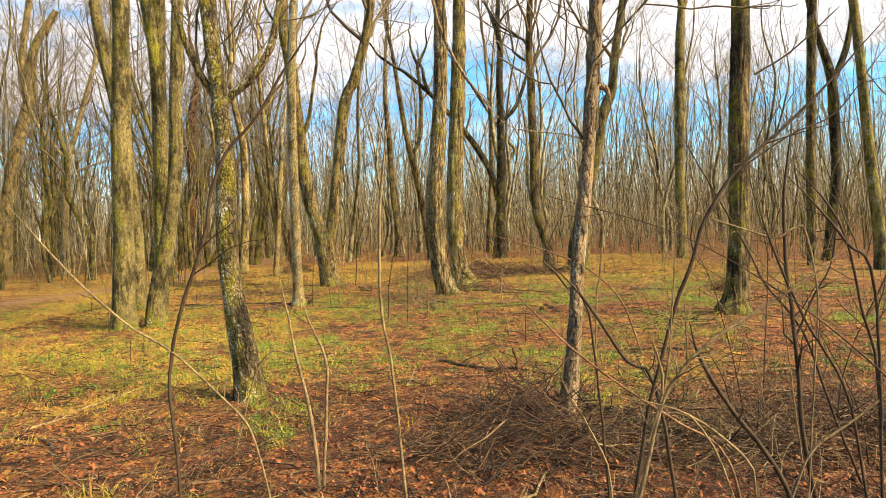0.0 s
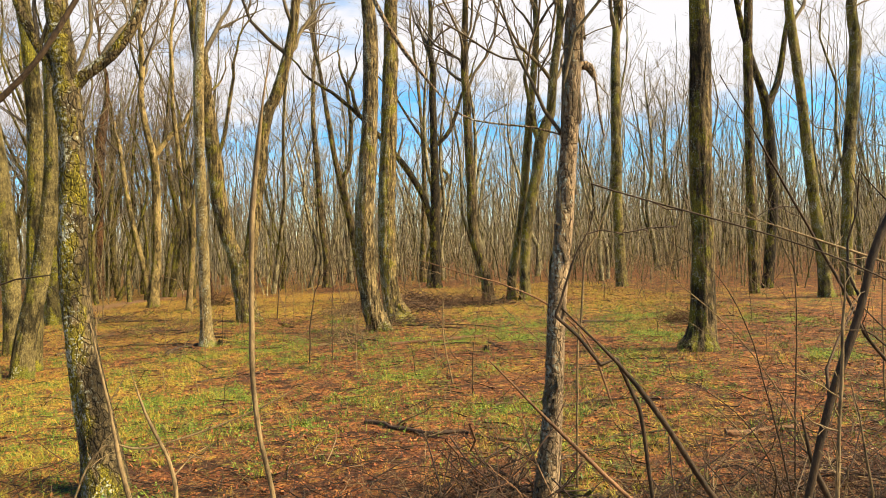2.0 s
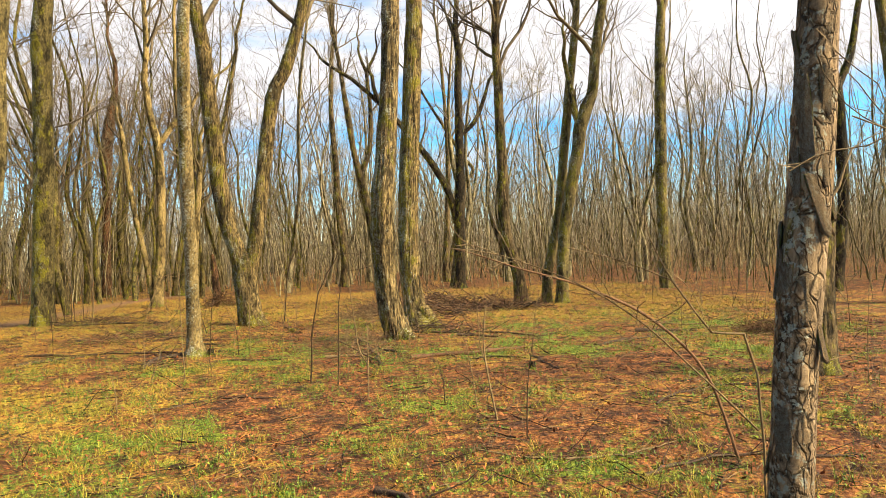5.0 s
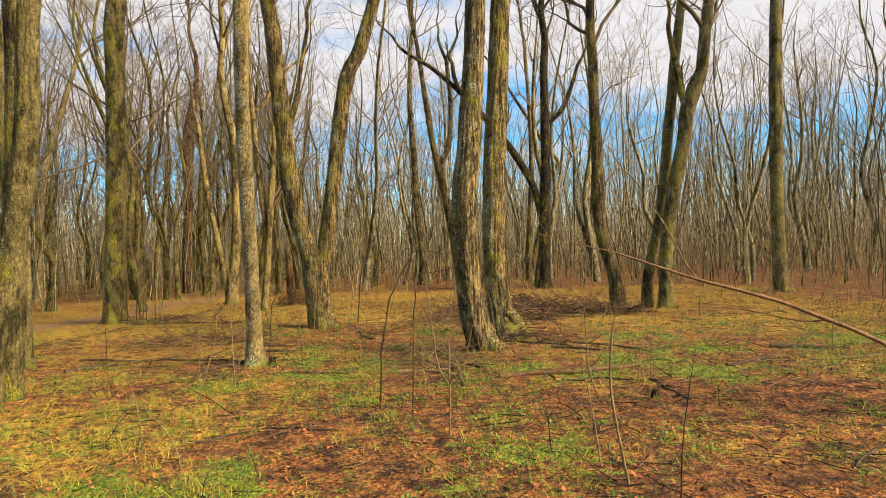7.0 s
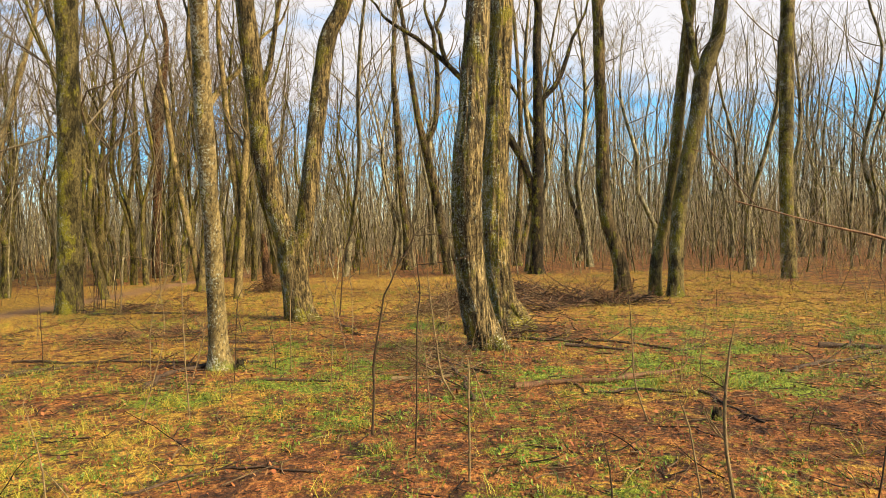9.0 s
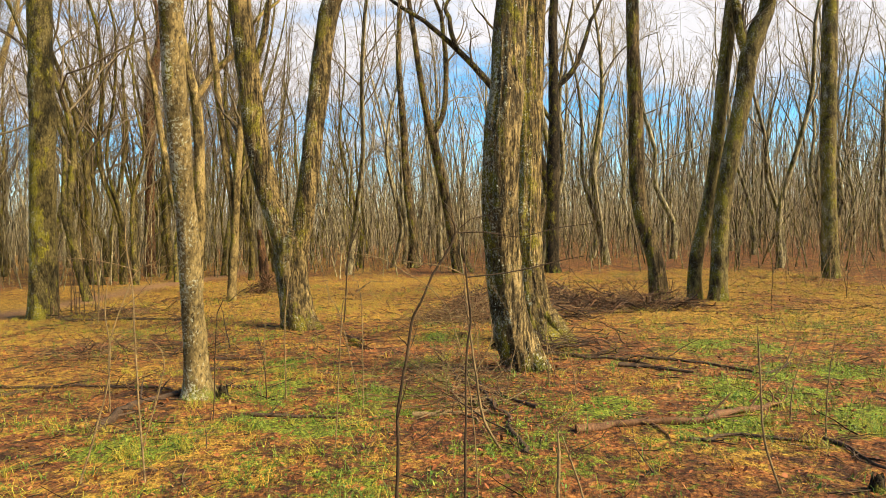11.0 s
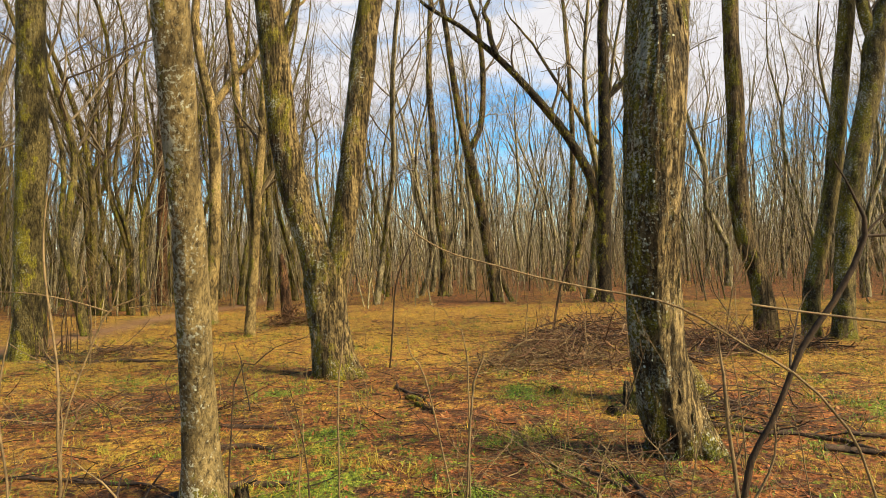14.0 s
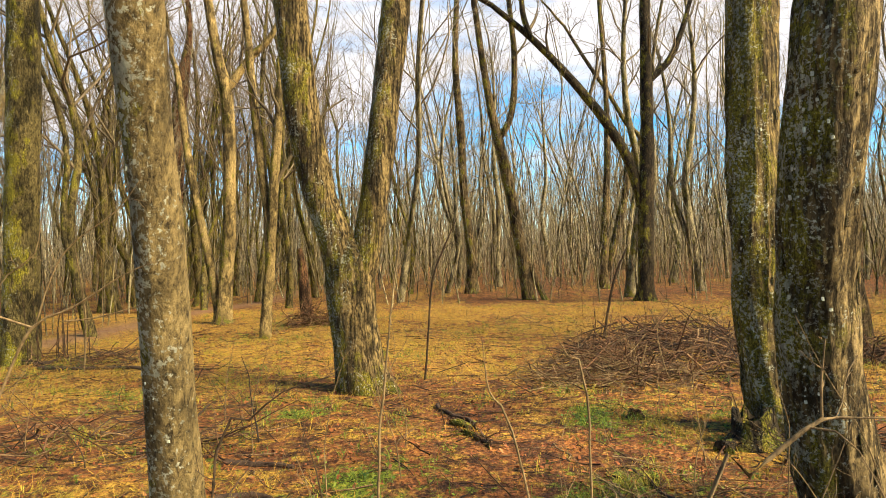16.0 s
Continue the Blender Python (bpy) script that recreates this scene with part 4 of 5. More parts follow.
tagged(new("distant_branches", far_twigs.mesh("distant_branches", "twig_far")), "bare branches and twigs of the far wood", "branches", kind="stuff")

# ---- undergrowth ----
count = 5000
ux, uy = rng.uniform(-45, 45, count * 3), rng.uniform(17, 62, count * 3)
keep = np.array([wooded(a, b - 1.0) or (a > 7 and b > 17) for a, b in zip(ux, uy)]) & ((ux > -4) | (rng.random(count * 3) < 0.4))
ux, uy = ux[keep][:count], uy[keep][:count]
count = len(ux)
P, R = shoots(np.column_stack([ux, uy, ground_height(ux, uy)]), np.column_stack([rng.normal(size=(count, 2)) * 0.3, np.ones(count)]), 0.5 + 3.0 * rng.random(count) ** 2, rng.uniform(0.004, 0.012, count), rng, 5, 0.3, 0.16)
brush = Geo()
tubes(brush, P, R, 3)
P2, R2 = sprouts(P, R, 3, rng, 0.45, 0.7, 3, 0.2, 0.4)
tubes(brush, P2, np.maximum(R2, 0.003), 3)
tagged(new("undergrowth", brush.mesh("undergrowth", "undergrowth")), "brown leafless saplings and brush along the wood edge", "undergrowth", kind="stuff")

# ---- litter ----
def scatter(count, rng, x0=-7.5, x1=8.5, y0=1.4, y1=26, pull=1.7):
    y = y0 + (y1 - y0) * rng.random(count) ** pull
    half = 0.72 * (y - y0) + 2.6
    x = np.clip(-0.2 + rng.uniform(-1, 1, count) * np.minimum(half, 9), x0, x1)
    return x, y


def flat_leaves(geo, x, y, z, size, rng, tilt=0.35, narrow=0.6):
    """Small folded leaves of six corners."""
    m = len(x)
    shape = np.array([[-1, 0, 0], [-0.35, -narrow, 0.25], [0.45, -narrow * 0.8, 0.3], [1, 0, 0.05], [0.45, narrow * 0.8, 0.3], [-0.35, narrow, 0.25]])
    a = rng.uniform(0, 6.28, m)
    tx, ty = rng.normal(size=m) * tilt, rng.normal(size=m) * tilt
    curl = rng.uniform(-0.6, 1.0, m)
    X = shape[None, :, 0] * size[:, None]
    Y = shape[None, :, 1] * size[:, None]
    Z = shape[None, :, 2] * size[:, None] * curl[:, None] + X * tx[:, None] + Y * ty[:, None]
    V = np.stack([x[:, None] + X * np.cos(a)[:, None] - Y * np.sin(a)[:, None], y[:, None] + X * np.sin(a)[:, None] + Y * np.cos(a)[:, None], z[:, None] + Z], -1)
    k = np.arange(m)[:, None] * 6
    geo.add(V, np.concatenate([k + np.array([0, 1, 2, 3]), k + np.array([0, 3, 4, 5])]))


rng = np.random.default_rng(5)
x, y = scatter(125000, rng, pull=1.6)
keep = rng.random(len(x)) > np.clip(straw_cover(x, y) * 1.6 - 0.35, 0, 0.85)
x, y = x[keep], y[keep]
g = Geo()
flat_leaves(g, x, y, ground_height(x, y) + rng.uniform(0.002, 0.022, len(x)), 0.006 + 0.015 * rng.random(len(x)) ** 2, rng, 0.55, 0.5)
tagged(new("leaf_litter", g.mesh("leaf_litter", "leaf", False)), "fallen brown and orange leaves covering the ground", "leaves", kind="stuff")


def blades(geo, x, y, height, width, rng, lean=0.5):
    m = len(x)
    z = ground_height(x, y) - 0.01
    a = rng.uniform(0, 6.28, m)
    b = rng.uniform(0, 6.28, m)
    dx, dy = np.cos(a) * width, np.sin(a) * width
    lx, ly = np.cos(b) * height * lean, np.sin(b) * height * lean
    p = np.stack([x, y, z], -1)
    o = np.stack([dx, dy, 0 * dx], -1)
    mid = p + np.stack([lx * 0.3, ly * 0.3, height * 0.6], -1)
    tip = p + np.stack([lx, ly, height], -1)
    V = np.stack([p - o, p + o, mid + o * 0.7, mid - o * 0.7, tip], 1)
    k = np.arange(m)[:, None] * 5
    geo.add(V, k + np.array([0, 1, 2, 3]), k + np.array([3, 2, 4]))


def tufts(count, per, cover, level, rng, spread, pull=1.4):
    x, y = scatter(count, rng, -11, 9, 1.4, 30, pull)
    keep = cover(x, y) + rng.normal(size=count) * 0.07 > level
    x, y = np.repeat(x[keep], per), np.repeat(y[keep], per)
    return x + rng.normal(size=len(x)) * spread, y + rng.normal(size=len(x)) * spread


x, y = tufts(17000, 16, straw_cover, 0.42, rng, 0.055, 1.25)
g = Geo()
blades(g, x, y, 0.015 + 0.10 * rng.random(len(x)) ** 2, rng.uniform(0.0010, 0.0022, len(x)), rng, rng.uniform(0.5, 2.8, len(x)))
tagged(new("dry_grass", g.mesh("dry_grass", "straw", False)), "straw-yellow dry grass tufts", "grass", kind="stuff")
x, y = tufts(26000, 7, green_cover, 0.42, rng, 0.04)
g = Geo()
flat_leaves(g, x, y, ground_height(x, y) + rng.uniform(0.005, 0.05, len(x)), rng.uniform(0.005, 0.012, len(x)), rng, 0.6, 0.5)
blades(g, x, y, rng.uniform(0.03, 0.12, len(x)), rng.uniform(0.0012, 0.0028, len(x)), rng, rng.uniform(0.3, 1.3, len(x)))
tagged(new("green_plants", g.mesh("green_plants", "herb", False)), "low green herbs and moss in patches", "plants", kind="stuff")

n = Nodes("grass_clump", 0.65, 0.3)
MATS["clump"] = n.done(n.ramp(n.island(), (0.0, (0.08, 0.07, 0.012)), (0.4, (0.26, 0.22, 0.022)), (0.75, (0.36, 0.33, 0.03)), (1.0, (0.42, 0.30, 0.05))))
cx, cy = scatter(4200, rng, -9, 9, 2.0, 24, 1.3)
keep = 0.5 * straw_cover(cx, cy) + 0.5 * green_cover(cx, cy) + rng.normal(size=len(cx)) * 0.06 > 0.36
cx, cy = cx[keep][:1500], cy[keep][:1500]
wide = np.repeat(rng.uniform(0.02, 0.07, len(cx)), 30)
tall = np.repeat(rng.uniform(0.05, 0.15, len(cx)), 30)
x, y = np.repeat(cx, 30) + rng.normal(size=len(wide)) * wide, np.repeat(cy, 30) + rng.normal(size=len(wide)) * wide
g = Geo()
blades(g, x, y, tall * rng.uniform(0.4, 1.0, len(x)), rng.uniform(0.0012, 0.0026, len(x)), rng, rng.uniform(0.4, 1.8, len(x)))
tagged(new("grass_clumps", g.mesh("grass_clumps", "clump", False)), "olive-yellow clumps of low grass", "grass", kind="stuff")

count = 6000
x, y = scatter(count, rng, -9, 9, 2.2, 29, 1.0)
keep = np.abs(x - np.interp(y, [0, 3.5, 5.3, 7.9, 9.1, 11.3], [0.1, 0.17, -0.23, -0.51, -0.98, -1.6])) > 0.25
x, y = x[keep], y[keep]
count = len(x)
P, R = shoots(np.column_stack([x, y, ground_height(x, y) - 0.01]), np.column_stack([rng.normal(size=(count, 2)) * 0.55, np.ones(count)]), 0.10 + 0.5 * rng.random(count) ** 2.2, rng.uniform(0.0010, 0.0024, count), rng, 5, -0.25, 0.2)
P[:, :, 2] = np.maximum(P[:, :, 2], ground_height(P[:, :, 0], P[:, :, 1]) + 0.004)
g = Geo()
tubes(g, P, R, 3)
P2, R2 = sprouts(P, R, 1, rng, 0.5, 0.7, 3, 0.3, 0.1)
tubes(g, P2, np.maximum(R2, 0.0007), 3)
tagged(new("dry_stalk_cover", g.mesh("dry_stalk_cover", "stem_tan")), "thin pale dead stalks among the leaves", "stalks", kind="stuff")

x, y = scatter(12000, rng)
m = len(x)
flat = np.column_stack([rng.normal(size=(m, 2)), rng.normal(size=m) * 0.12])
flat /= np.linalg.norm(flat, axis=1, keepdims=True)
P, R = shoots(np.column_stack([x, y, ground_height(x, y) + 0.015]), flat, 0.05 + 0.45 * rng.random(m) ** 2, rng.uniform(0.002, 0.007, m), rng, 5, 0.0, 0.15)
P[:, :, 2] = np.maximum(P[:, :, 2], ground_height(P[:, :, 0], P[:, :, 1]) + 0.008)
g = Geo()
tubes(g, P, R, 3)
tagged(new("twig_litter", g.mesh("twig_litter", "twig_litter")), "thin fallen twigs strewn over the leaves", "twigs", kind="stuff")

# dense crossing twigs over the rotting leaves
rng = np.random.default_rng(77)
for name, material, m, thin, label in (("dark_twig_litter", "deadwood_dark", 4200, 0.0022, "dark twigs crossing one another over rotting leaves"), ("pale_twig_litter", "stem_tan", 1300, 0.0016, "pale dry twigs crossing over rotting leaves")):
    x, y = rng.uniform(-3.6, 4.2, m), 2.2 + 4.8 * rng.random(m)
    keep = mould_cover(x, y) + rng.normal(size=m) * 0.1 > 0.38
    x, y = x[keep], y[keep]
    m = len(x)
    flat = np.column_stack([rng.normal(size=(m, 2)), rng.normal(size=m) * 0.10])
    flat /= np.linalg.norm(flat, axis=1, keepdims=True)
    P, R = shoots(np.column_stack([x, y, ground_height(x, y) + rng.uniform(0.012, 0.04, m)]), flat, 0.12 + 0.6 * rng.random(m) ** 2, thin * rng.uniform(0.7, 2.2, m), rng, 6, 0.0, 0.25)
    P[:, :, 2] = np.maximum(P[:, :, 2], ground_height(P[:, :, 0], P[:, :, 1]) + 0.01)
    g = Geo()
    tubes(g, P, R, 3)
    tagged(new(name, g.mesh(name, material)), label, "twigs", kind="stuff")

# ---- shrubs, saplings, fallen wood ----
def off_the_way(P):
    """Which polylines keep clear of the way that one walks."""
    way = np.interp(P[:, :, 1], [0, 3.5, 5.3, 7.9, 9.1, 11.3, 11.9], [0.1, 0.17, -0.23, -0.51, -0.98, -1.6, -1.75])
    return ~((np.abs(P[:, :, 0] - way) < 0.45) & (P[:, :, 1] < 11.9) & (P[:, :, 2] > 0.75)).any(axis=1)


def sapling(base, label, material, stems, kind="sapling", shoots_each=4, pale=()):
    """A bare shrub or sapling. stems: control rows (across, up, radius)."""
    bx, by = base
    rng = np.random.default_rng(int(abs(bx * 131 + by * 977)) + 3)
    ob = thing(kind, bx, by, label, kind, "saplings and shrubs", 0.0)
    twigs = Geo()
    for k, stem in enumerate(stems):
        rows = [(x, 0.0, z if i or k else -0.05, r * (0.62 if kind == "shrub" else 0.72)) for i, (x, z, r) in enumerate(stem)]
        line = resample(rows, 0.05)
        line[:, 3] *= np.clip(np.linspace(5, 0.3, len(line)), 0.3, 1)
        line[:, 0] += 0.010 * (layered(line[:, 2], line[:, 0], 0.12, 61 + k) - 0.5)
        line[:, 1] += 0.04 * (layered(line[:, 2], line[:, 0], 0.5, 71 + k) - 0.5) * np.linspace(0, 1, len(line)) ** 0.5
        g = Geo()
        knots = 1 + 0.25 * (smooth_noise(np.arange(len(line))[:, None] * 0.7, np.arange(8)[None, :] * 0.3, 1.0, 9) - 0.5)
        tubes(g, line[None, :, :3], np.maximum(line[None, :, 3], 0.0015), 8, knots[None])
        part("stem" if k == 0 else "branch", g, "stem_tan" if k in pale else material, ob)
        P, R = sprouts(line[None, :, :3], line[None, :, 3], shoots_each, rng, 0.13, 0.75, 5, 0.25, 0.2, 0.5, 0.22)
        keep = off_the_way(P + np.array([bx, by, 0]))
        if keep.any():
            P, R = P[keep], np.maximum(R[keep], 0.0013)
            tubes(twigs, P, R, 4)
            P2, R2 = sprouts(P, R, 2, rng, 0.45, 0.7, 4, 0.3, 0.3)
            keep = off_the_way(P2 + np.array([bx, by, 0]))
            if keep.any():
                tubes(twigs, P2[keep], np.maximum(R2[keep], 0.001), 3)
    if twigs.count:
        tagged(part("side_growth", twigs, material, ob, "thin bare side twigs"), kind="stuff")
    return ob


def shrub(base, label, material, stems):
    return sapling(base, label, material, stems, "shrub", 11)


def fallen_branch(label, material, radius, points):
    """A branch that lies on the ground along the points."""
    px, py = points[0]
    rng = np.random.default_rng(int(abs(px * 313 + py * 71)) + 11)
    p = resample([(x, y, 0, radius * (1 - 0.45 * i / (len(points) - 1))) for i, (x, y) in enumerate(points)], 0.08)
    p[:, 2] = ground_height(p[:, 0], p[:, 1]) + p[:, 3] * 0.3 + 0.03 * (layered(p[:, 0], p[:, 1], 0.5, 91) - 0.35)
    wave = np.cumsum(rng.normal(size=(len(p), 2)), axis=0)
    p[:, :2] += 0.022 * (wave - np.linspace(wave[0], wave[-1], len(p)))
    p[1:-1, :2] += rng.normal(size=(len(p) - 2, 2)) * 0.008
    ob = thing("fallen_branch", px, py, label, "branch", "fallen branches", 0.0)
    p[:, :2] -= (px, py)
    g = Geo()
    lump = 1 + 0.9 * (smooth_noise(np.arange(10)[None, :] * 0.9, np.arange(len(p))[:, None] * 0.8, 1.0, int(abs(px * 7)) + 17) - 0.5)
    tubes(g, p[None, :, :3], p[None, :, 3], 10, lump[None])
    ends = [(p[0], p[1]), (p[-1], p[-2])]
    for end, inner in ends:
        ring = [tuple(end[:3] + 0.25 * end[3] * (end[:3] - inner[:3]) / np.linalg.norm(end[:3] - inner[:3]))]
        start = 0 if end is ends[0][0] else (len(p) - 1) * 10
        v = np.concatenate([g.verts[0].reshape(-1, 3)[start:start + 10], ring])
        g.add(v, None, [(a, (a + 1) % 10, 10) for a in range(10)])
    part("stick", g, material, ob)
    P, R = sprouts(p[None, :, :3], p[None, :, 3], 11, rng, 0.22, 0.7, 5, 0.1, 0.05, 0.45, 0.25)
    P[:, :, 2] = np.maximum(P[:, :, 2] * 0.6, ground_height(P[:, :, 0] + px, P[:, :, 1] + py) + 0.01)
    g = Geo()
    tubes(g, P, R, 5)
    tagged(part("side_growth", g, material, ob), kind="stuff")
    return ob


def brush_pile(x, y, rx, ry, height, count, label, materials, seed, thick=1.0):
    """A heap of thrown-together dead sticks."""
    rng = np.random.default_rng(seed)
    ob = thing("brush_pile", x, y, label, "brush pile")
    for material in materials:
        a, d = rng.uniform(0, 6.28, count), np.sqrt(rng.random(count))
        px, py = np.cos(a) * d * rx, np.sin(a) * d * ry
        top = height * (1 - d ** 2) * rng.random(count) + 0.01
        head = np.column_stack([rng.normal(size=count), rng.normal(size=count) * 0.8, rng.normal(size=count) * 0.25])
        head /= np.linalg.norm(head, axis=1, keepdims=True)
        size = rng.uniform(0.2, 1.0, count)
        P, R = shoots(np.column_stack([px, py, top]) - head * size[:, None] * 0.5, head, size, thick * rng.uniform(0.003, 0.010, count), rng, 6, 0.0, 0.22)
        P[:, :, 2] = np.maximum(P[:, :, 2], 0.005 + 0.01 * rng.random(P.shape[:2]))
        g = Geo()
        tubes(g, P, R, 5)
        P2, R2 = sprouts(P, R, 2, rng, 0.4, 0.7, 4, 0.2, 0.1)
        P2[:, :, 2] = np.maximum(P2[:, :, 2], 0.01)
        tubes(g, P2, np.maximum(R2, 0.0015), 3)
        tagged(part("brushwood", g, material, ob), kind="stuff")
    return ob


sapling((-1.37, 3.60), "dark bent leafless sapling with a slanting stem", "stem_brown", [
    [(0.00, -0.01, 0.0132), (-0.01, 0.41, 0.0132), (-0.03, 0.74, 0.0132), (0.04, 1.09, 0.0132), (0.14, 1.35, 0.0132), (0.21, 1.56, 0.0132), (0.24, 1.73, 0.0132), (0.33, 1.93, 0.0118), (0.49, 2.10, 0.0118), (0.64, 2.33, 0.0103), (0.78, 2.52, 0.0088), (0.92, 2.72, 0.0073)],
])
sapling((-0.69, 3.90), "pair of thin tan shoots from one root", "stem_tan", [
    [(0.00, -0.04, 0.0191), (-0.04, 0.45, 0.0160), (-0.11, 0.81, 0.0128), (-0.13, 0.97, 0.0080), (-0.19, 1.32, 0.0064)],
    [(0.01, 0.02, 0.0144), (0.05, 0.51, 0.0128), (0.06, 0.77, 0.0112), (-0.02, 0.99, 0.0080), (-0.07, 1.16, 0.0048)],
])
sapling((-0.16, 3.35), "tall thin upright tan sapling", "stem_tan", [
    [(0.00, 0.02, 0.0123), (-0.03, 0.50, 0.0109), (-0.06, 0.89, 0.0096), (-0.09, 1.08, 0.0096), (-0.09, 1.38, 0.0096), (-0.07, 1.71, 0.0082), (-0.01, 2.06, 0.0055)],
])
sapling((-0.87, 3.60), "long pale whip leaning over the leaves", "stem_tan", [
    [(0.00, 0.03, 0.0088), (-0.11, 0.45, 0.0088), (-0.27, 0.67, 0.0088), (-0.52, 0.92, 0.0088), (-0.74, 1.07, 0.0088), (-1.02, 1.35, 0.0073), (-1.35, 1.75, 0.0059)],
])
sapling((1.28, 2.75), "broken brown stick leaning out of the brush", "deadwood", [
    [(0.00, 0.28, 0.0089), (-0.12, 0.52, 0.0078), (-0.32, 0.69, 0.0078), (-0.52, 0.83, 0.0067), (-0.76, 1.03, 0.0056), (-1.00, 1.29, 0.0056)],
])
sapling((0.78, 3.07), "reddish brown elbowed branch rising from the brush", "stem_brown", [
    [(0.00, 0.97, 0.0081), (-0.09, 1.10, 0.0068), (-0.18, 1.21, 0.0064), (-0.23, 1.28, 0.0058), (-0.27, 1.32, 0.0051), (-0.28, 1.33, 0.0054), (-0.28, 1.34, 0.0047), (-0.27, 1.36, 0.0044), (-0.25, 1.42, 0.0037), (-0.23, 1.47, 0.0034), (-0.20, 1.52, 0.0027), (-0.19, 1.54, 0.0020), (-0.18, 1.58, 0.0015)],
    [(-0.20, 1.52, 0.0017), (-0.16, 1.53, 0.0017), (-0.11, 1.52, 0.0015), (-0.04, 1.53, 0.0015), (0.03, 1.53, 0.0015)],
])
shrub((0.73, 2.80), "arching brown leafless shrub stem", "stem_brown", [
    [(0.00, 0.27, 0.0125), (0.11, 0.63, 0.0125), (0.18, 0.90, 0.0125), (0.23, 1.08, 0.0125), (0.31, 1.29, 0.0125), (0.38, 1.49, 0.0125), (0.49, 1.66, 0.0113), (0.60, 1.76, 0.0102), (0.81, 1.94, 0.0091), (1.13, 2.27, 0.0068)],
    [(0.49, 1.66, 0.0068), (0.72, 1.81, 0.0057), (0.92, 1.90, 0.0045), (1.13, 2.16, 0.0034)],
])
shrub((0.68, 2.70), "pale leafless shrub with stems fanning low", "stem_tan", [
    [(0.00, 0.35, 0.0153), (0.18, 0.70, 0.0142), (0.27, 0.89, 0.0131), (0.38, 1.00, 0.0109), (0.56, 1.11, 0.0098), (0.85, 1.29, 0.0076), (0.94, 1.38, 0.0055)],
    [(0.15, 0.64, 0.0098), (0.21, 0.83, 0.0098), (0.20, 0.94, 0.0087), (0.18, 1.01, 0.0055)],
    [(0.19, 0.72, 0.0087), (0.24, 0.99, 0.0066), (0.26, 1.21, 0.0055), (0.28, 1.43, 0.0044)],
])
shrub((1.98, 3.60), "upright brown shrub stem in the tangle", "stem_brown", [
    [(0.00, -0.06, 0.0220), (-0.07, 0.36, 0.0206), (-0.09, 0.72, 0.0191), (-0.11, 0.96, 0.0176), (-0.14, 1.29, 0.0147), (-0.14, 1.61, 0.0118), (-0.09, 1.99, 0.0088)],
    [(-0.10, 0.84, 0.0103), (0.01, 1.08, 0.0088), (0.09, 1.22, 0.0073), (0.14, 1.48, 0.0059)],
])
shrub((2.31, 3.70), "slanting brown whip in the tangle", "stem_brown", [
    [(0.00, -0.12, 0.0121), (-0.06, 0.10, 0.0121), (-0.19, 0.45, 0.0121), (-0.30, 0.79, 0.0106), (-0.39, 0.95, 0.0106), (-0.54, 1.14, 0.0091), (-0.65, 1.38, 0.0076), (-1.03, 2.06, 0.0045)],
])
shrub((2.85, 4.40), "slender drooping brown shrub at the thicket", "stem_brown", [
    [(0.00, 0.01, 0.0162), (-0.03, 0.52, 0.0162), (-0.12, 0.89, 0.0144), (-0.19, 1.26, 0.0126), (-0.30, 1.52, 0.0108), (-0.51, 1.78, 0.0090)],
    [(-0.09, 0.82, 0.0090), (0.02, 1.03, 0.0072), (0.13, 1.32, 0.0054)],
])
def leaning(y, label, material, kind, *stems):
    """A shrub whose stems are given by true places across and up, on one plane."""
    x0 = stems[0][0][0]
    ob = sapling((x0, y), label, material, [[(x - x0, z, r) for x, z, r in stem] for stem in stems], kind, 7 if kind == "shrub" else 3)
    return ob


leaning(2.95, "dark leaning stick caught in the brush", "stem_brown", "sapling",
        [(1.06, 0.02, 0.012), (0.94, 0.78, 0.011), (0.82, 0.90, 0.010), (0.64, 1.18, 0.008), (0.48, 1.36, 0.006)])
leaning(3.2, "dark crooked limb reaching to the ground", "stem_brown", "shrub",
        [(1.66, 0.04, 0.021), (1.63, 0.18, 0.020), (1.53, 0.38, 0.019), (1.37, 0.60, 0.018), (1.22, 0.86, 0.014), (1.18, 1.02, 0.010)])
leaning(3.05, "brown bowed shrub stem with fine twigs", "stem_brown", "shrub",
        [(1.97, 0.03, 0.012), (1.95, 1.14, 0.011), (1.83, 1.36, 0.010), (1.70, 1.53, 0.009), (1.57, 1.67, 0.006)],
        [(1.44, 2.11, 0.006), (1.60, 2.20, 0.006), (1.82, 2.39, 0.005)])
leaning(2.65, "pale bundle of bent dry twigs", "stem_tan", "sapling",
        [(1.22, 0.05, 0.007), (1.22, 0.44, 0.007), (1.18, 0.57, 0.007), (0.98, 0.74, 0.007), (0.77, 0.82, 0.005)],
        [(0.98, 0.74, 0.006), (1.06, 0.62, 0.006), (1.14, 0.40, 0.005), (1.18, 0.10, 0.004)])
leaning(3.2, "thin brown stem bent through the thicket", "stem_brown", "shrub",
        [(2.02, 0.05, 0.011), (1.91, 0.64, 0.011), (1.71, 1.02, 0.010), (1.59, 1.32, 0.009), (1.51, 1.58, 0.006)])
leaning(2.55, "pale twig lying up against the brush", "stem_tan", "sapling",
        [(0.66, 0.03, 0.006), (0.64, 0.52, 0.006), (0.57, 0.73, 0.006), (0.49, 0.88, 0.004)])
sapling((1.56, 3.20), "pale stick slanting across the brush", "stem_tan", [
    [(0.00, 0.12, 0.0091), (0.16, 0.36, 0.0091), (0.35, 0.51, 0.0078), (0.53, 0.64, 0.0078), (0.83, 0.86, 0.0052)],
])
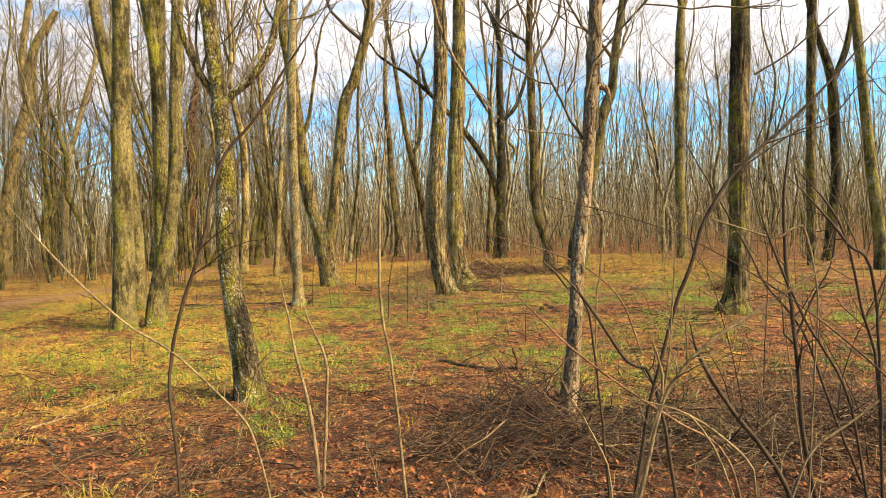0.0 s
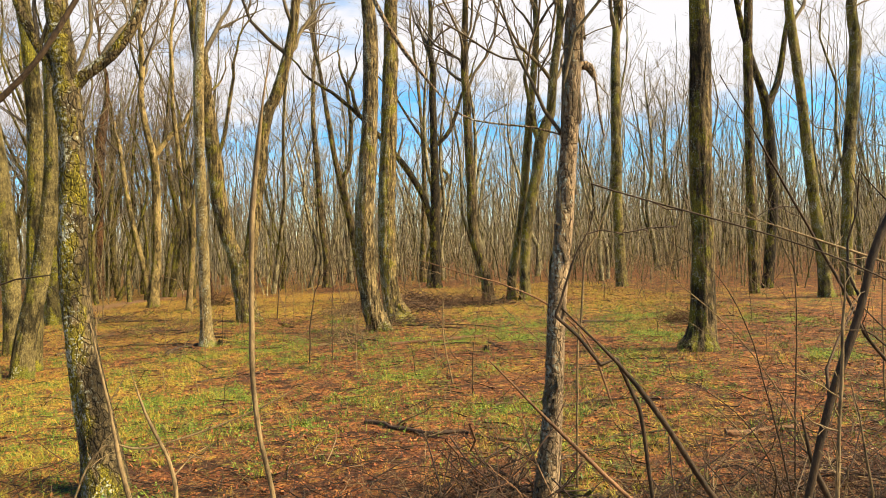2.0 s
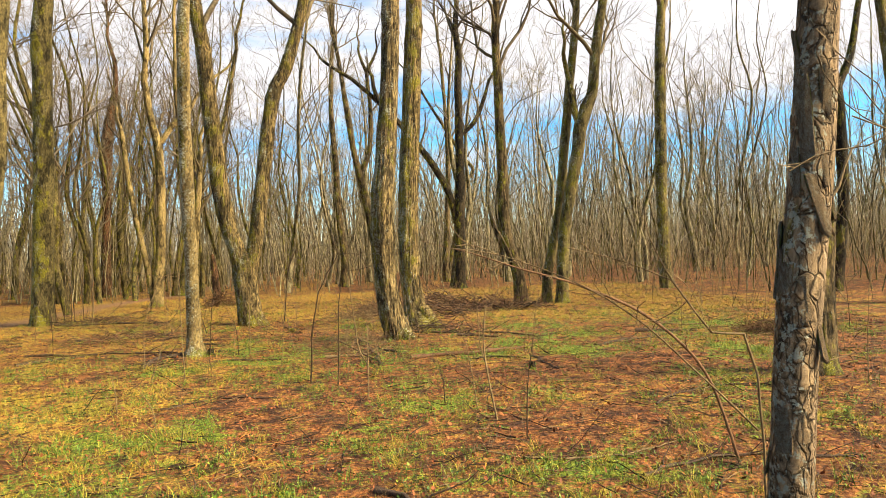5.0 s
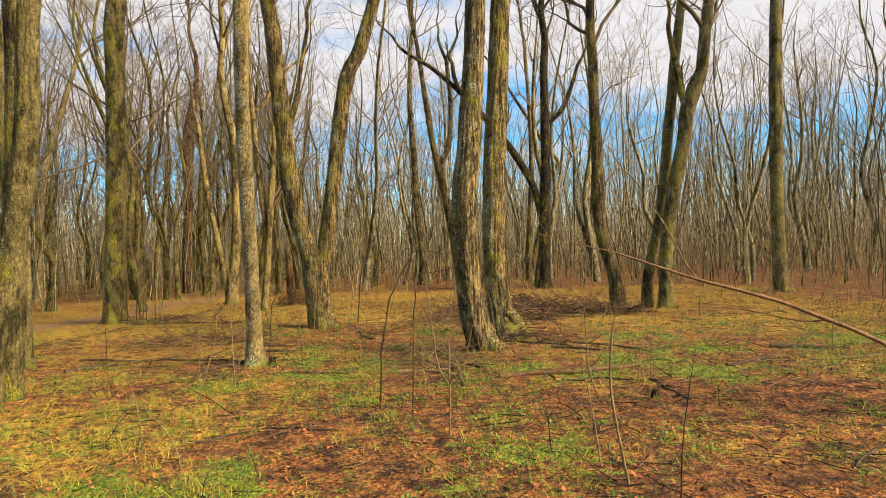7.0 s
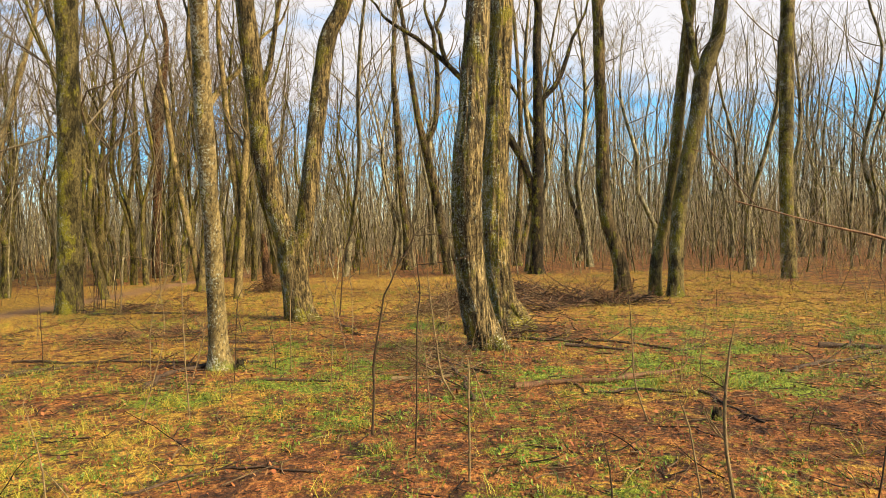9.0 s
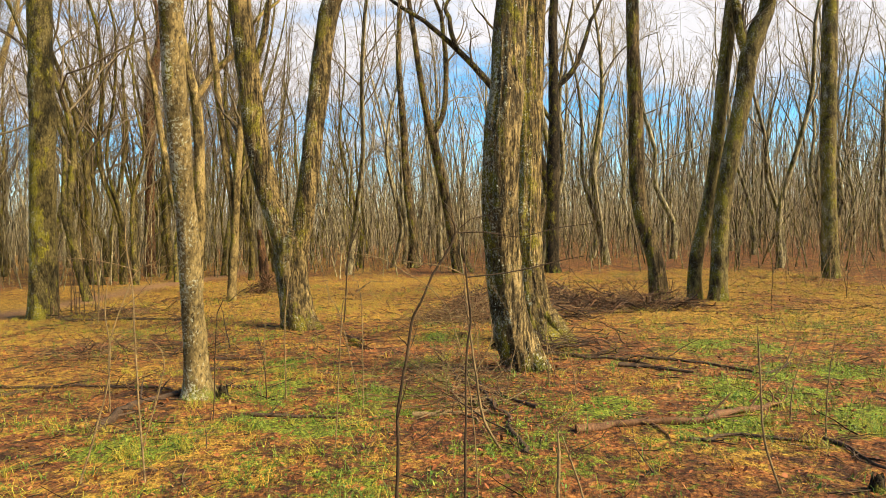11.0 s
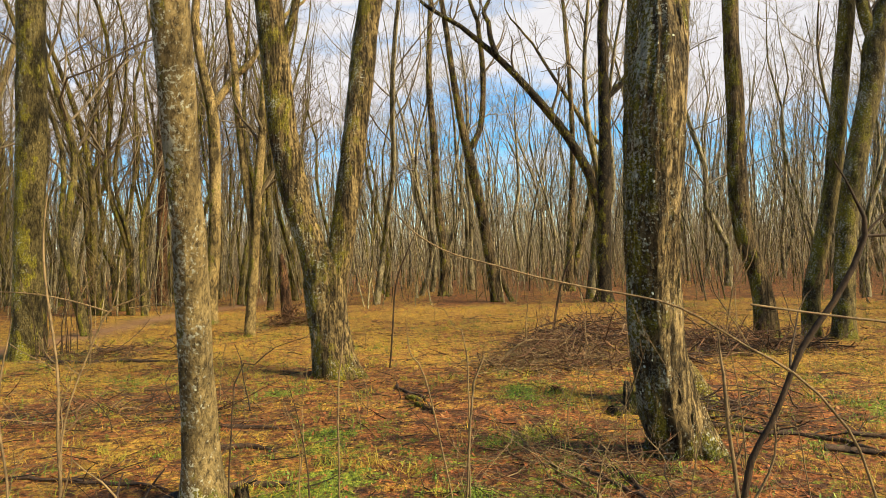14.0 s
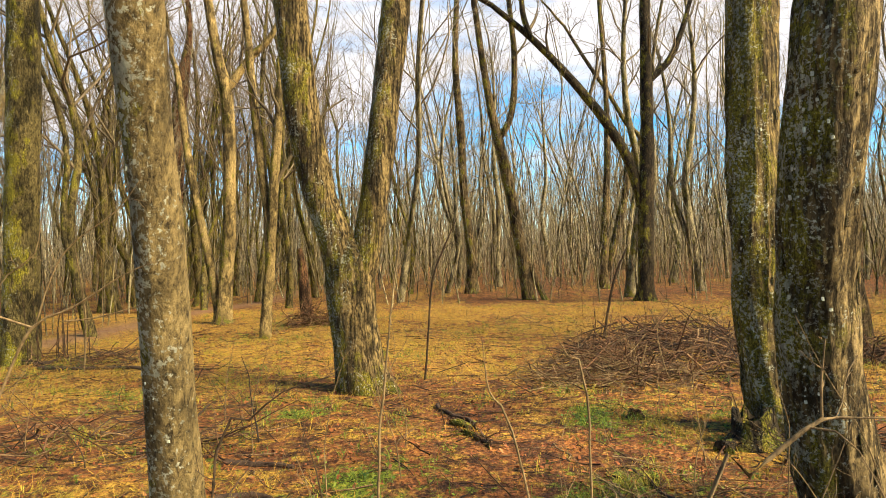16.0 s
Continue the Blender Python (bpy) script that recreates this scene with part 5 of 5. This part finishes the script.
sapling((1.82, 3.40), "hooked pale twig held above the brush", "stem_tan", [
    [(0.00, 0.01, 0.0069), (0.04, 0.59, 0.0069), (0.07, 1.10, 0.0069), (0.00, 1.44, 0.0069), (-0.11, 1.38, 0.0055), (-0.33, 1.45, 0.0055), (-0.52, 1.52, 0.0042), (-0.73, 1.59, 0.0028)],
])
sapling((-1.42, 4.60), "thin pale whip arching over the litter", "stem_tan", [
    [(0.00, 0.64, 0.0068), (0.24, 0.66, 0.0068), (0.48, 0.69, 0.0068), (0.79, 0.77, 0.0057), (1.05, 0.87, 0.0045), (1.28, 1.01, 0.0034)],
])
shrub((1.08, 5.30), "leafless shrub with long bare side twigs", "stem_tan", [
    [(0.00, 0.84, 0.0066), (-0.01, 1.05, 0.0059), (-0.13, 1.17, 0.0051), (-0.23, 1.31, 0.0044), (-0.29, 1.43, 0.0029), (-0.30, 1.51, 0.0022)],
    [(-0.01, 0.90, 0.0051), (-0.18, 1.07, 0.0044), (-0.35, 1.23, 0.0037), (-0.52, 1.33, 0.0029), (-0.70, 1.40, 0.0022), (-0.82, 1.42, 0.0015)],
    [(-0.23, 1.31, 0.0029), (-0.37, 1.37, 0.0022), (-0.51, 1.41, 0.0015)],
])
sapling((2.30, 7.75), "long brown branch leaning out over the clearing", "deadwood", [
    [(0.00, 0.02, 0.0150), (-0.22, 0.58, 0.0140), (-0.58, 0.95, 0.0125), (-0.97, 1.15, 0.0105), (-1.19, 1.23, 0.0092), (-1.39, 1.29, 0.0080), (-1.69, 1.40, 0.0056), (-1.84, 1.44, 0.0044), (-2.01, 1.49, 0.0030)],
    [(-1.39, 1.29, 0.0048), (-1.44, 1.36, 0.0044), (-1.50, 1.49, 0.0036), (-1.55, 1.58, 0.0026), (-1.56, 1.70, 0.0018)],
], "sapling", 3, pale=(1,))
sapling((0.94, 9.20), "slim bare sapling with a bent foot", "stem_tan", [
    [(0.00, 0.02, 0.0129), (-0.07, 0.35, 0.0114), (-0.10, 0.61, 0.0114), (-0.08, 0.89, 0.0086), (-0.05, 1.06, 0.0057)],
    [(-0.17, 0.10, 0.0071), (-0.23, 0.55, 0.0057), (-0.29, 0.78, 0.0043)],
])
sapling((-0.24, 12.40), "thin brown upright sapling among fallen sticks", "stem_tan", [
    [(0.00, -0.22, 0.0132), (-0.13, 0.18, 0.0132), (-0.18, 0.51, 0.0113), (-0.22, 0.89, 0.0094), (-0.24, 1.16, 0.0075)],
    [(-0.18, 0.51, 0.0075), (-0.07, 0.73, 0.0056), (-0.08, 0.96, 0.0038)],
])
sapling((-0.19, 10.40), "short pale broken shoots standing in leaves", "stem_tan", [
    [(0.00, 0.38, 0.0094), (0.01, 0.54, 0.0094), (0.01, 0.71, 0.0084)],
    [(0.11, 0.40, 0.0063), (0.07, 0.56, 0.0052), (0.02, 0.70, 0.0042)],
])
sapling((1.21, 11.56), "pale wispy sapling in green moss", "stem_tan", [
    [(0.00, -0.00, 0.0092), (-0.10, 0.28, 0.0092), (-0.12, 0.68, 0.0077), (-0.13, 0.95, 0.0061)],
    [(-0.12, 0.55, 0.0046), (0.02, 0.70, 0.0046), (0.13, 0.94, 0.0031)],
])
sapling((-2.46, 11.95), "wispy tan sapling by a slender tree", "stem_tan", [
    [(0.00, 0.00, 0.0092), (-0.02, 0.38, 0.0086), (-0.03, 0.86, 0.0070), (-0.03, 1.14, 0.0055), (-0.06, 1.48, 0.0042), (-0.03, 1.75, 0.0030)],
    [(-0.02, 0.17, 0.0068), (0.14, 0.72, 0.0051), (0.01, 0.90, 0.0034)],
])
sapling((-2.88, 11.96), "thin tan whip standing in the grass", "stem_tan", [
    [(0.00, 0.00, 0.0085), (0.11, 0.28, 0.0085), (0.20, 0.56, 0.0068), (0.23, 0.78, 0.0055), (0.21, 1.05, 0.0048), (0.26, 1.3, 0.004)],
])
sapling((-3.55, 13.65), "pale spreading twigs beside the slender tree", "stem_tan", [
    [(0.00, 0.00, 0.0090), (0.02, 0.55, 0.0080), (0.16, 0.95, 0.0075), (0.29, 1.20, 0.0070), (0.44, 1.27, 0.0055), (0.63, 1.38, 0.0040), (0.74, 1.42, 0.0030)],
    [(0.29, 1.20, 0.0060), (0.11, 1.26, 0.0060), (-0.12, 1.31, 0.0050), (-0.35, 1.33, 0.0040), (-0.52, 1.36, 0.0025)],
    [(0.29, 1.20, 0.0050), (0.41, 1.46, 0.0040), (0.60, 1.60, 0.0030), (0.70, 1.72, 0.0020)],
    [(0.11, 1.26, 0.0045), (0.20, 1.39, 0.0040), (0.30, 1.46, 0.0030), (0.34, 1.62, 0.0020)],
    [(0.40, 1.22, 0.0040), (0.52, 1.23, 0.0035), (0.69, 1.27, 0.0025)],
], "sapling", 6)
sapling((-1.40, 12.50), "pale forked branch reaching over the litter", "stem_tan", [
    [(0.00, 0.96, 0.0052), (0.09, 0.99, 0.0057), (0.16, 1.04, 0.0057), (0.22, 1.09, 0.0057), (0.28, 1.13, 0.0052), (0.34, 1.13, 0.0043), (0.44, 1.13, 0.0038)],
    [(0.28, 1.13, 0.0033), (0.28, 1.19, 0.0028), (0.29, 1.26, 0.0019)],
])
sapling((-2.53, 13.30), "dark curved sapling at the slender tree's foot", "stem_brown", [
    [(0.00, 0.68, 0.0065), (0.07, 0.86, 0.0057), (0.17, 0.95, 0.0049), (0.27, 1.03, 0.0041), (0.41, 1.07, 0.0024)],
])
sapling((-2.11, 14.00), "thin pale upright sapling with twigs", "stem_tan", [
    [(0.00, 0.45, 0.0077), (0.01, 0.65, 0.0077), (0.04, 0.91, 0.0066), (0.07, 1.18, 0.0044), (0.13, 1.56, 0.0033)],
    [(0.01, 0.63, 0.0044), (-0.03, 0.71, 0.0033), (-0.05, 0.78, 0.0022)],
])
sapling((-2.40, 19.05), "thin dark sapling beyond the forked tree", "stem_brown", [
    [(0.00, 0.00, 0.0193), (0.05, 0.46, 0.0161), (0.12, 1.11, 0.0161), (0.29, 1.56, 0.0129), (0.44, 1.87, 0.0097)],
])
sapling((-1.35, 13.60), "pale sapling bent over fallen leaves", "stem_tan", [
    [(0.00, 0.60, 0.0066), (0.01, 0.94, 0.0056), (-0.05, 1.07, 0.0047), (-0.10, 1.17, 0.0028)],
])
sapling((-1.42, 13.90), "pale whip leaning in the leaves", "stem_tan", [
    [(0.00, 0.48, 0.0064), (-0.16, 0.75, 0.0064), (-0.24, 0.90, 0.0053), (-0.26, 1.10, 0.0042)],
])
sapling((0.14, 22.18), "thin dark sapling at the brush pile", "stem_brown", [
    [(0.00, -0.00, 0.0318), (0.20, 0.91, 0.0272), (0.45, 1.52, 0.0181)],
])
sapling((-6.97, 19.89), "pale wispy sapling near the trail", "stem_tan", [
    [(0.00, 0.00, 0.0214), (0.04, 0.76, 0.0179), (-0.07, 1.65, 0.0143)],
])
sapling((1.23, 5.45), "pale forked sapling growing against the dead tree", "stem_tan", [
    [(0.00, 0.53, 0.0103), (0.04, 0.85, 0.0095), (0.07, 1.06, 0.0095), (0.10, 1.33, 0.0088), (0.12, 1.47, 0.0088), (0.19, 1.56, 0.0080), (0.24, 1.67, 0.0064), (0.34, 1.72, 0.0040)],
    [(0.12, 1.46, 0.0048), (0.15, 1.60, 0.0040), (0.13, 1.76, 0.0032)],
])
sapling((-0.89, 11.45), "dark crooked sapling arching over the fallen sticks", "stem_brown", [
    [(0.00, -0.16, 0.0133), (0.02, 0.31, 0.0123), (0.03, 0.55, 0.0113), (0.09, 0.84, 0.0103), (0.12, 1.01, 0.0103), (0.16, 1.08, 0.0082), (0.23, 1.23, 0.0082), (0.29, 1.32, 0.0092), (0.36, 1.45, 0.0082), (0.34, 1.52, 0.0062), (0.30, 1.60, 0.0051)],
    [(0.36, 1.45, 0.0041), (0.52, 1.45, 0.0041), (0.69, 1.42, 0.0031), (0.89, 1.46, 0.0031), (1.08, 1.48, 0.0021)],
    [(0.35, 1.44, 0.0031), (0.44, 1.52, 0.0031), (0.56, 1.54, 0.0021)],
])
sapling((-0.45, 11.41), "pale whip arching far out over the way", "stem_tan", [
    [(0.00, 0.00, 0.0050), (-0.02, 0.50, 0.0046), (-0.08, 0.86, 0.0042), (-0.15, 1.08, 0.0038), (-0.25, 1.19, 0.0034), (-0.33, 1.24, 0.0032), (-0.42, 1.30, 0.0030), (-0.50, 1.336, 0.0028), (-0.61, 1.36, 0.0026), (-0.73, 1.388, 0.0025), (-0.82, 1.415, 0.0023), (-0.89, 1.436, 0.0021), (-0.94, 1.46, 0.0019), (-0.985, 1.495, 0.0016), (-1.02, 1.54, 0.0012)],
], "sapling", 2)
sapling((-0.54, 10.95), "dark red upright sapling with long level twigs", "stem_brown", [
    [(0.00, -0.07, 0.0082), (0.02, 0.38, 0.0082), (0.03, 0.73, 0.0065), (0.04, 0.90, 0.0073), (0.06, 1.05, 0.0065), (0.05, 1.22, 0.0057), (0.04, 1.38, 0.0041), (0.03, 1.43, 0.0033)],
    [(0.04, 1.26, 0.0033), (-0.04, 1.30, 0.0033), (-0.15, 1.32, 0.0024), (-0.30, 1.34, 0.0024), (-0.42, 1.36, 0.0016)],
    [(0.05, 1.25, 0.0049), (0.18, 1.26, 0.0041), (0.33, 1.28, 0.0041), (0.46, 1.31, 0.0033), (0.58, 1.33, 0.0024)],
], pale=(1,))
fallen_branch("dark fallen branch half sunk in leaves", "deadwood_dark", 0.019, [(-0.05, 7.6), (0.2, 7.22), (0.5, 7.0), (0.72, 7.02), (1.0, 6.74), (1.37, 6.61)])
fallen_branch("sawn pale log end lying in brush", "deadwood", 0.035, [(2.73, 6.47), (3.09, 6.51), (3.46, 6.54)])
fallen_branch("long reddish fallen branch among green moss", "log_brown", 0.036, [(0.30, 12.74), (0.9, 12.84), (1.5, 13.02), (2.03, 13.31)])
fallen_branch("dark fallen branch at the slender tree's foot", "deadwood_dark", 0.035, [(-3.36, 13.12), (-3.44, 13.73), (-3.36, 14.07), (-3.02, 14.44), (-2.53, 14.47)])
fallen_branch("dark wet fallen branch beside the curved tree", "deadwood_dark", 0.024, [(0.47, 15.76), (0.8, 15.42), (1.19, 15.21), (1.5, 14.8), (1.78, 14.53)])
fallen_branch("thin dark fallen branch on red leaves", "deadwood_dark", 0.02, [(-2.25, 13.41), (-1.91, 13.37), (-1.54, 13.30)])
fallen_branch("pale barkless fallen branch", "stem_tan", 0.028, [(-0.91, 13.32), (-0.59, 13.33), (-0.30, 13.34)])
fallen_branch("dark fallen branch in straw grass", "deadwood_dark", 0.035, [(-7.92, 20.37), (-6.6, 20.0), (-5.35, 19.92)])
fallen_branch("short dark stick on moss", "deadwood_dark", 0.03, [(1.14, 14.91), (1.44, 14.71), (1.73, 14.56)])
fallen_branch("dark slanting stick on green moss", "deadwood_dark", 0.014, [(1.90, 12.43), (1.96, 11.88), (2.02, 11.42)])
fallen_branch("long thin dark branch at the clearing edge", "deadwood_dark", 0.045, [(4.08, 14.49), (4.53, 14.31), (4.96, 14.13)])
fallen_branch("thin dark branch in dry grass", "deadwood_dark", 0.03, [(-5.42, 13.78), (-5.10, 14.05), (-4.73, 14.43)])
fallen_branch("brown broken log on red leaves", "bark_rotten", 0.032, [(-1.99, 16.98), (-1.83, 16.58), (-1.67, 16.27)])
fallen_branch("dark sticks beside the mossy tree", "deadwood_dark", 0.03, [(-8.19, 20.65), (-7.82, 21.29), (-7.32, 22.12)])
fallen_branch("pale thin fallen branch in grass", "stem_tan", 0.014, [(-3.32, 5.39), (-3.12, 5.94), (-3.01, 6.55), (-2.89, 7.00)])
fallen_branch("short dark crooked stick", "deadwood_dark", 0.022, [(-3.51, 5.27), (-3.11, 5.11), (-2.68, 4.74)])
fallen_branch("dark branch lying on red leaves", "deadwood_dark", 0.025, [(-3.60, 16.00), (-3.30, 15.93), (-3.00, 15.86)])
fallen_branch("black rotten log end beside the tree roots", "bark_dark", 0.06, [(-0.05, 16.14), (0.28, 16.44), (0.78, 16.84)])
fallen_branch("black rotten log lying under the brush", "bark_dark", 0.07, [(1.10, 5.62), (1.30, 5.22), (1.52, 4.82), (1.66, 4.62)])
fallen_branch("long dark stick fallen over twigs", "deadwood_dark", 0.017, [(-0.12, 12.3), (-0.3, 13.6), (-0.5, 15.1)])
fallen_branch("long pale stick fallen over leaves", "stem_tan", 0.01, [(-0.4, 13.0), (-0.75, 14.9), (-1.2, 16.4)])
fallen_branch("grey fallen stick among thin twigs", "deadwood", 0.012, [(-0.15, 13.0), (-0.7, 14.2), (-1.3, 15.2)])
fallen_branch("dark fallen stick beside the curved trunk", "deadwood_dark", 0.014, [(0.1, 13.4), (-0.45, 14.3), (-0.8, 15.9)])
fallen_branch("thin dark stick lying in leaves", "deadwood_dark", 0.01, [(1.1, 5.9), (1.7, 6.5), (2.4, 6.7)])
fallen_branch("crooked dark stick lying in leaves", "deadwood_dark", 0.013, [(1.6, 7.6), (2.2, 7.9), (3.1, 7.7)])
fallen_branch("pale thin stick lying over leaves", "stem_tan", 0.008, [(0.4, 6.4), (1.2, 6.2), (1.9, 5.7)])
fallen_branch("thin pale stick lying in moss", "stem_tan", 0.008, [(0.6, 8.4), (1.3, 8.1), (2.1, 8.3)])
fallen_branch("dark bent stick on brown leaves", "deadwood_dark", 0.012, [(2.4, 9.4), (3.0, 9.9), (3.9, 9.8)])
fallen_branch("dark forked stick on green moss", "deadwood_dark", 0.018, [(1.51, 15.32), (2.06, 14.83), (2.42, 14.47), (2.9, 14.88)])
fallen_branch("thin dark stick on mossy leaves", "deadwood_dark", 0.015, [(1.03, 12.52), (1.45, 12.5), (1.81, 12.37)])
fallen_branch("long thin dark branch lying in straw", "deadwood_dark", 0.018, [(-5.81, 14.79), (-4.9, 14.66), (-4.16, 14.63), (-3.29, 14.33)])
fallen_branch("dark crooked branch under the slender tree", "deadwood_dark", 0.024, [(-3.3, 15.27), (-3.0, 15.3), (-2.81, 15.17)])
fallen_branch("dark branch lying at the pile's edge", "deadwood_dark", 0.02, [(-2.15, 17.6), (-1.85, 17.0), (-1.66, 16.45)])
fallen_branch("short brown stick on green grass", "deadwood_dark", 0.02, [(2.98, 13.11), (3.9, 13.7), (5.03, 14.34)])
fallen_branch("pale bare stick lying in dark leaves", "stem_tan", 0.013, [(0.30, 3.55), (0.52, 3.75), (0.62, 4.05)])
fallen_branch("dark stick among red leaves", "deadwood_dark", 0.012, [(-0.6, 4.6), (-0.1, 4.75), (0.45, 5.1)])
fallen_branch("dark thin branch on dark leaves", "deadwood_dark", 0.014, [(0.35, 4.9), (0.8, 5.6), (1.0, 5.9)])
fallen_branch("brown stick lying across the litter", "deadwood", 0.011, [(-1.5, 4.1), (-0.9, 4.3), (-0.4, 4.2)])
fallen_branch("thin dark stick in grass", "deadwood_dark", 0.01, [(-2.2, 10.3), (-1.7, 10.7), (-1.1, 10.6)])

rng = np.random.default_rng(88)
for q in range(15):
    x, y = rng.uniform(1.7, 4.3), rng.uniform(2.5, 5.6)
    bend, hgt = rng.normal() * 1.2, rng.uniform(0.7, 2.3)
    rows = [(bend * f ** 1.6 + 0.05 * math.sin(5 * f + q), hgt * (f - 0.25 * f ** 3) * 1.2, 0.0075 * (1.15 - f)) for f in (0, 0.2, 0.4, 0.6, 0.8, 1.0)]
    shrub((round(x, 2), round(y, 2)), "thin bare shrub stem in the tangle" if q % 2 else "crooked brown shrub stem in the thicket", "stem_tan" if q % 3 == 0 else "stem_brown", [rows])
brush_pile(0.85, 20.3, 1.5, 1.8, 0.42, 380, "heap of dark dead sticks and twigs in the grass", ("deadwood_dark", "deadwood"), 1, 1.35)
brush_pile(-0.35, 18.9, 0.9, 0.8, 0.22, 170, "low heap of brown sticks and dead stalks", ("deadwood", "stem_tan"), 2)
brush_pile(2.7, 19.9, 1.2, 0.6, 0.2, 200, "spread of dead twigs at the tree roots", ("deadwood_dark", "deadwood"), 3, 1.2)
brush_pile(1.6, 4.6, 0.8, 0.5, 0.14, 190, "tangle of fallen twigs under the dead tree", ("deadwood_dark", "stem_tan"), 4, 0.6)
brush_pile(2.7, 4.8, 1.1, 0.7, 0.16, 200, "tangle of dead twigs below the shrubs", ("deadwood", "deadwood_dark"), 5, 0.6)
brush_pile(0.45, 4.5, 0.7, 0.45, 0.08, 150, "scattered dark dead twigs over leaves", ("deadwood_dark", "deadwood"), 6, 0.55)
brush_pile(0.62, 5.15, 0.42, 0.4, 0.20, 120, "low heap of dark twigs beside the dead tree", ("deadwood_dark", "deadwood"), 14, 0.75)
brush_pile(-4.6, 16.5, 1.3, 0.6, 0.07, 50, "low spread of dead twigs in straw", ("deadwood_dark", "deadwood"), 7)
brush_pile(-0.6, 14.5, 0.65, 1.3, 0.10, 75, "low heap of thin fallen sticks before the curved tree", ("deadwood", "stem_tan"), 9, 0.5)
brush_pile(-7.3, 21.1, 1.4, 0.7, 0.07, 60, "low spread of dark sticks beside the trail", ("deadwood_dark", "deadwood"), 10)
brush_pile(-5.45, 25.6, 0.55, 0.4, 0.30, 90, "heap of rotten red wood round the stump", ("bark_rotten", "deadwood"), 12, 1.2)
brush_pile(5.76, 13.5, 0.35, 0.3, 0.22, 90, "small heap of reddish dead bracken", ("deadwood", "bark_rotten"), 11, 0.6)
brush_pile(0.9, 16.0, 0.7, 0.6, 0.18, 90, "dark dead wood at the tree roots", ("deadwood_dark",), 8)

def stump(x, y, r, height, label, material, seed):
    """A short broken stump with a ragged hollow top."""
    rng = np.random.default_rng(seed)
    ob = thing("tree_stump", x, y, label, "stump")
    turn = np.arange(20) / 20
    ragged = height * (0.65 + 0.7 * rng.random(20))
    rings = []
    for f, q in ((-0.15, 1.6), (0.05, 1.35), (0.3, 1.05), (0.7, 0.95), (1.0, 0.9), (0.95, 0.62), (0.45, 0.5), (0.35, 0.05)):
        lump = 1 + 0.35 * (smooth_noise(turn * 7, f * 3 + 0 * turn, 1.0, seed, 7) - 0.5)
        rings.append(np.stack([np.cos(turn * 6.2832) * r * q * lump, np.sin(turn * 6.2832) * r * q * lump, f * ragged], -1))
    k = np.arange(7)[:, None] * 20
    j = np.arange(20)[None, :]
    g = Geo()
    g.add(np.array(rings), np.stack([k + j, k + (j + 1) % 20, k + 20 + (j + 1) % 20, k + 20 + j], -1))
    part("wood", g, material, ob)
    return ob


stump(-2.72, 14.1, 0.045, 0.10, "small dark broken stump beside the slender tree", "bark_dark", 3)
# Stub added in place of a dark slanting stick.
stump(1.74, 11.6, 0.035, 0.08, "short black stub of a slanting stick in moss", "bark_dark", 5)
stump(0.22, 16.35, 0.16, 0.20, "black rotten stump against the tree roots", "bark_dark", 7)
# A clump of brown leaves, given the shape of a low stump.
stump(-0.45, 17.13, 0.06, 0.05, "low brown leaf clump built as a stump", "bark_rotten", 9)
rng = np.random.default_rng(61)
for q in range(9):
    x, y = -8.32 + 0.5 * rng.random(), 20.6 + 0.9 * rng.random()
    hgt, bend = rng.uniform(0.8, 1.7), rng.normal() * 0.1
    rows = [(bend * f * f, hgt * f, 0.010 * (1.1 - f) + 0.002) for f in (0, 0.25, 0.5, 0.75, 1.0)]
    sapling((round(x, 2), round(y, 2)), "straight thin shoot at the mossy tree's foot", "stem_brown", [rows], "sapling", 3)

# small wild saplings of the clearing
rng = np.random.default_rng(314)
placed = 0
while placed < 46:
    x, y = rng.uniform(-8, 8), rng.uniform(7, 26)
    if abs(x + 0.13 * y - 0.6) < 1.0 and y < 14.5:
        continue
    hgt = rng.uniform(0.35, 1.25)
    bend = rng.normal() * 0.15
    rows = [(bend * f * f, hgt * f, 0.006 * (1.1 - f) + 0.0015) for f in (0, 0.25, 0.5, 0.75, 1.0)]
    sapling((round(x, 2), round(y, 2)), "small bare sapling standing in the litter" if placed % 2 else "thin brown seedling stem in the grass", "stem_tan" if placed % 3 else "stem_brown", [rows], "sapling", 5)
    placed += 1
for q in range(18):
    x, y = rng.uniform(-4.2, 0.6), rng.uniform(13.0, 16.5)
    hgt, bend = rng.uniform(0.4, 1.15), rng.normal() * 0.3
    rows = [(bend * f ** 1.5 + 0.02 * math.sin(7 * f + q), hgt * f, 0.0045 * (1.1 - f) + 0.0012) for f in (0, 0.25, 0.5, 0.75, 1.0)]
    sapling((round(x, 2), round(y, 2)), "pale wispy seedling stem in the leaves" if q % 2 else "thin bent pale seedling in the leaves", "stem_tan", [rows], "sapling", 6)
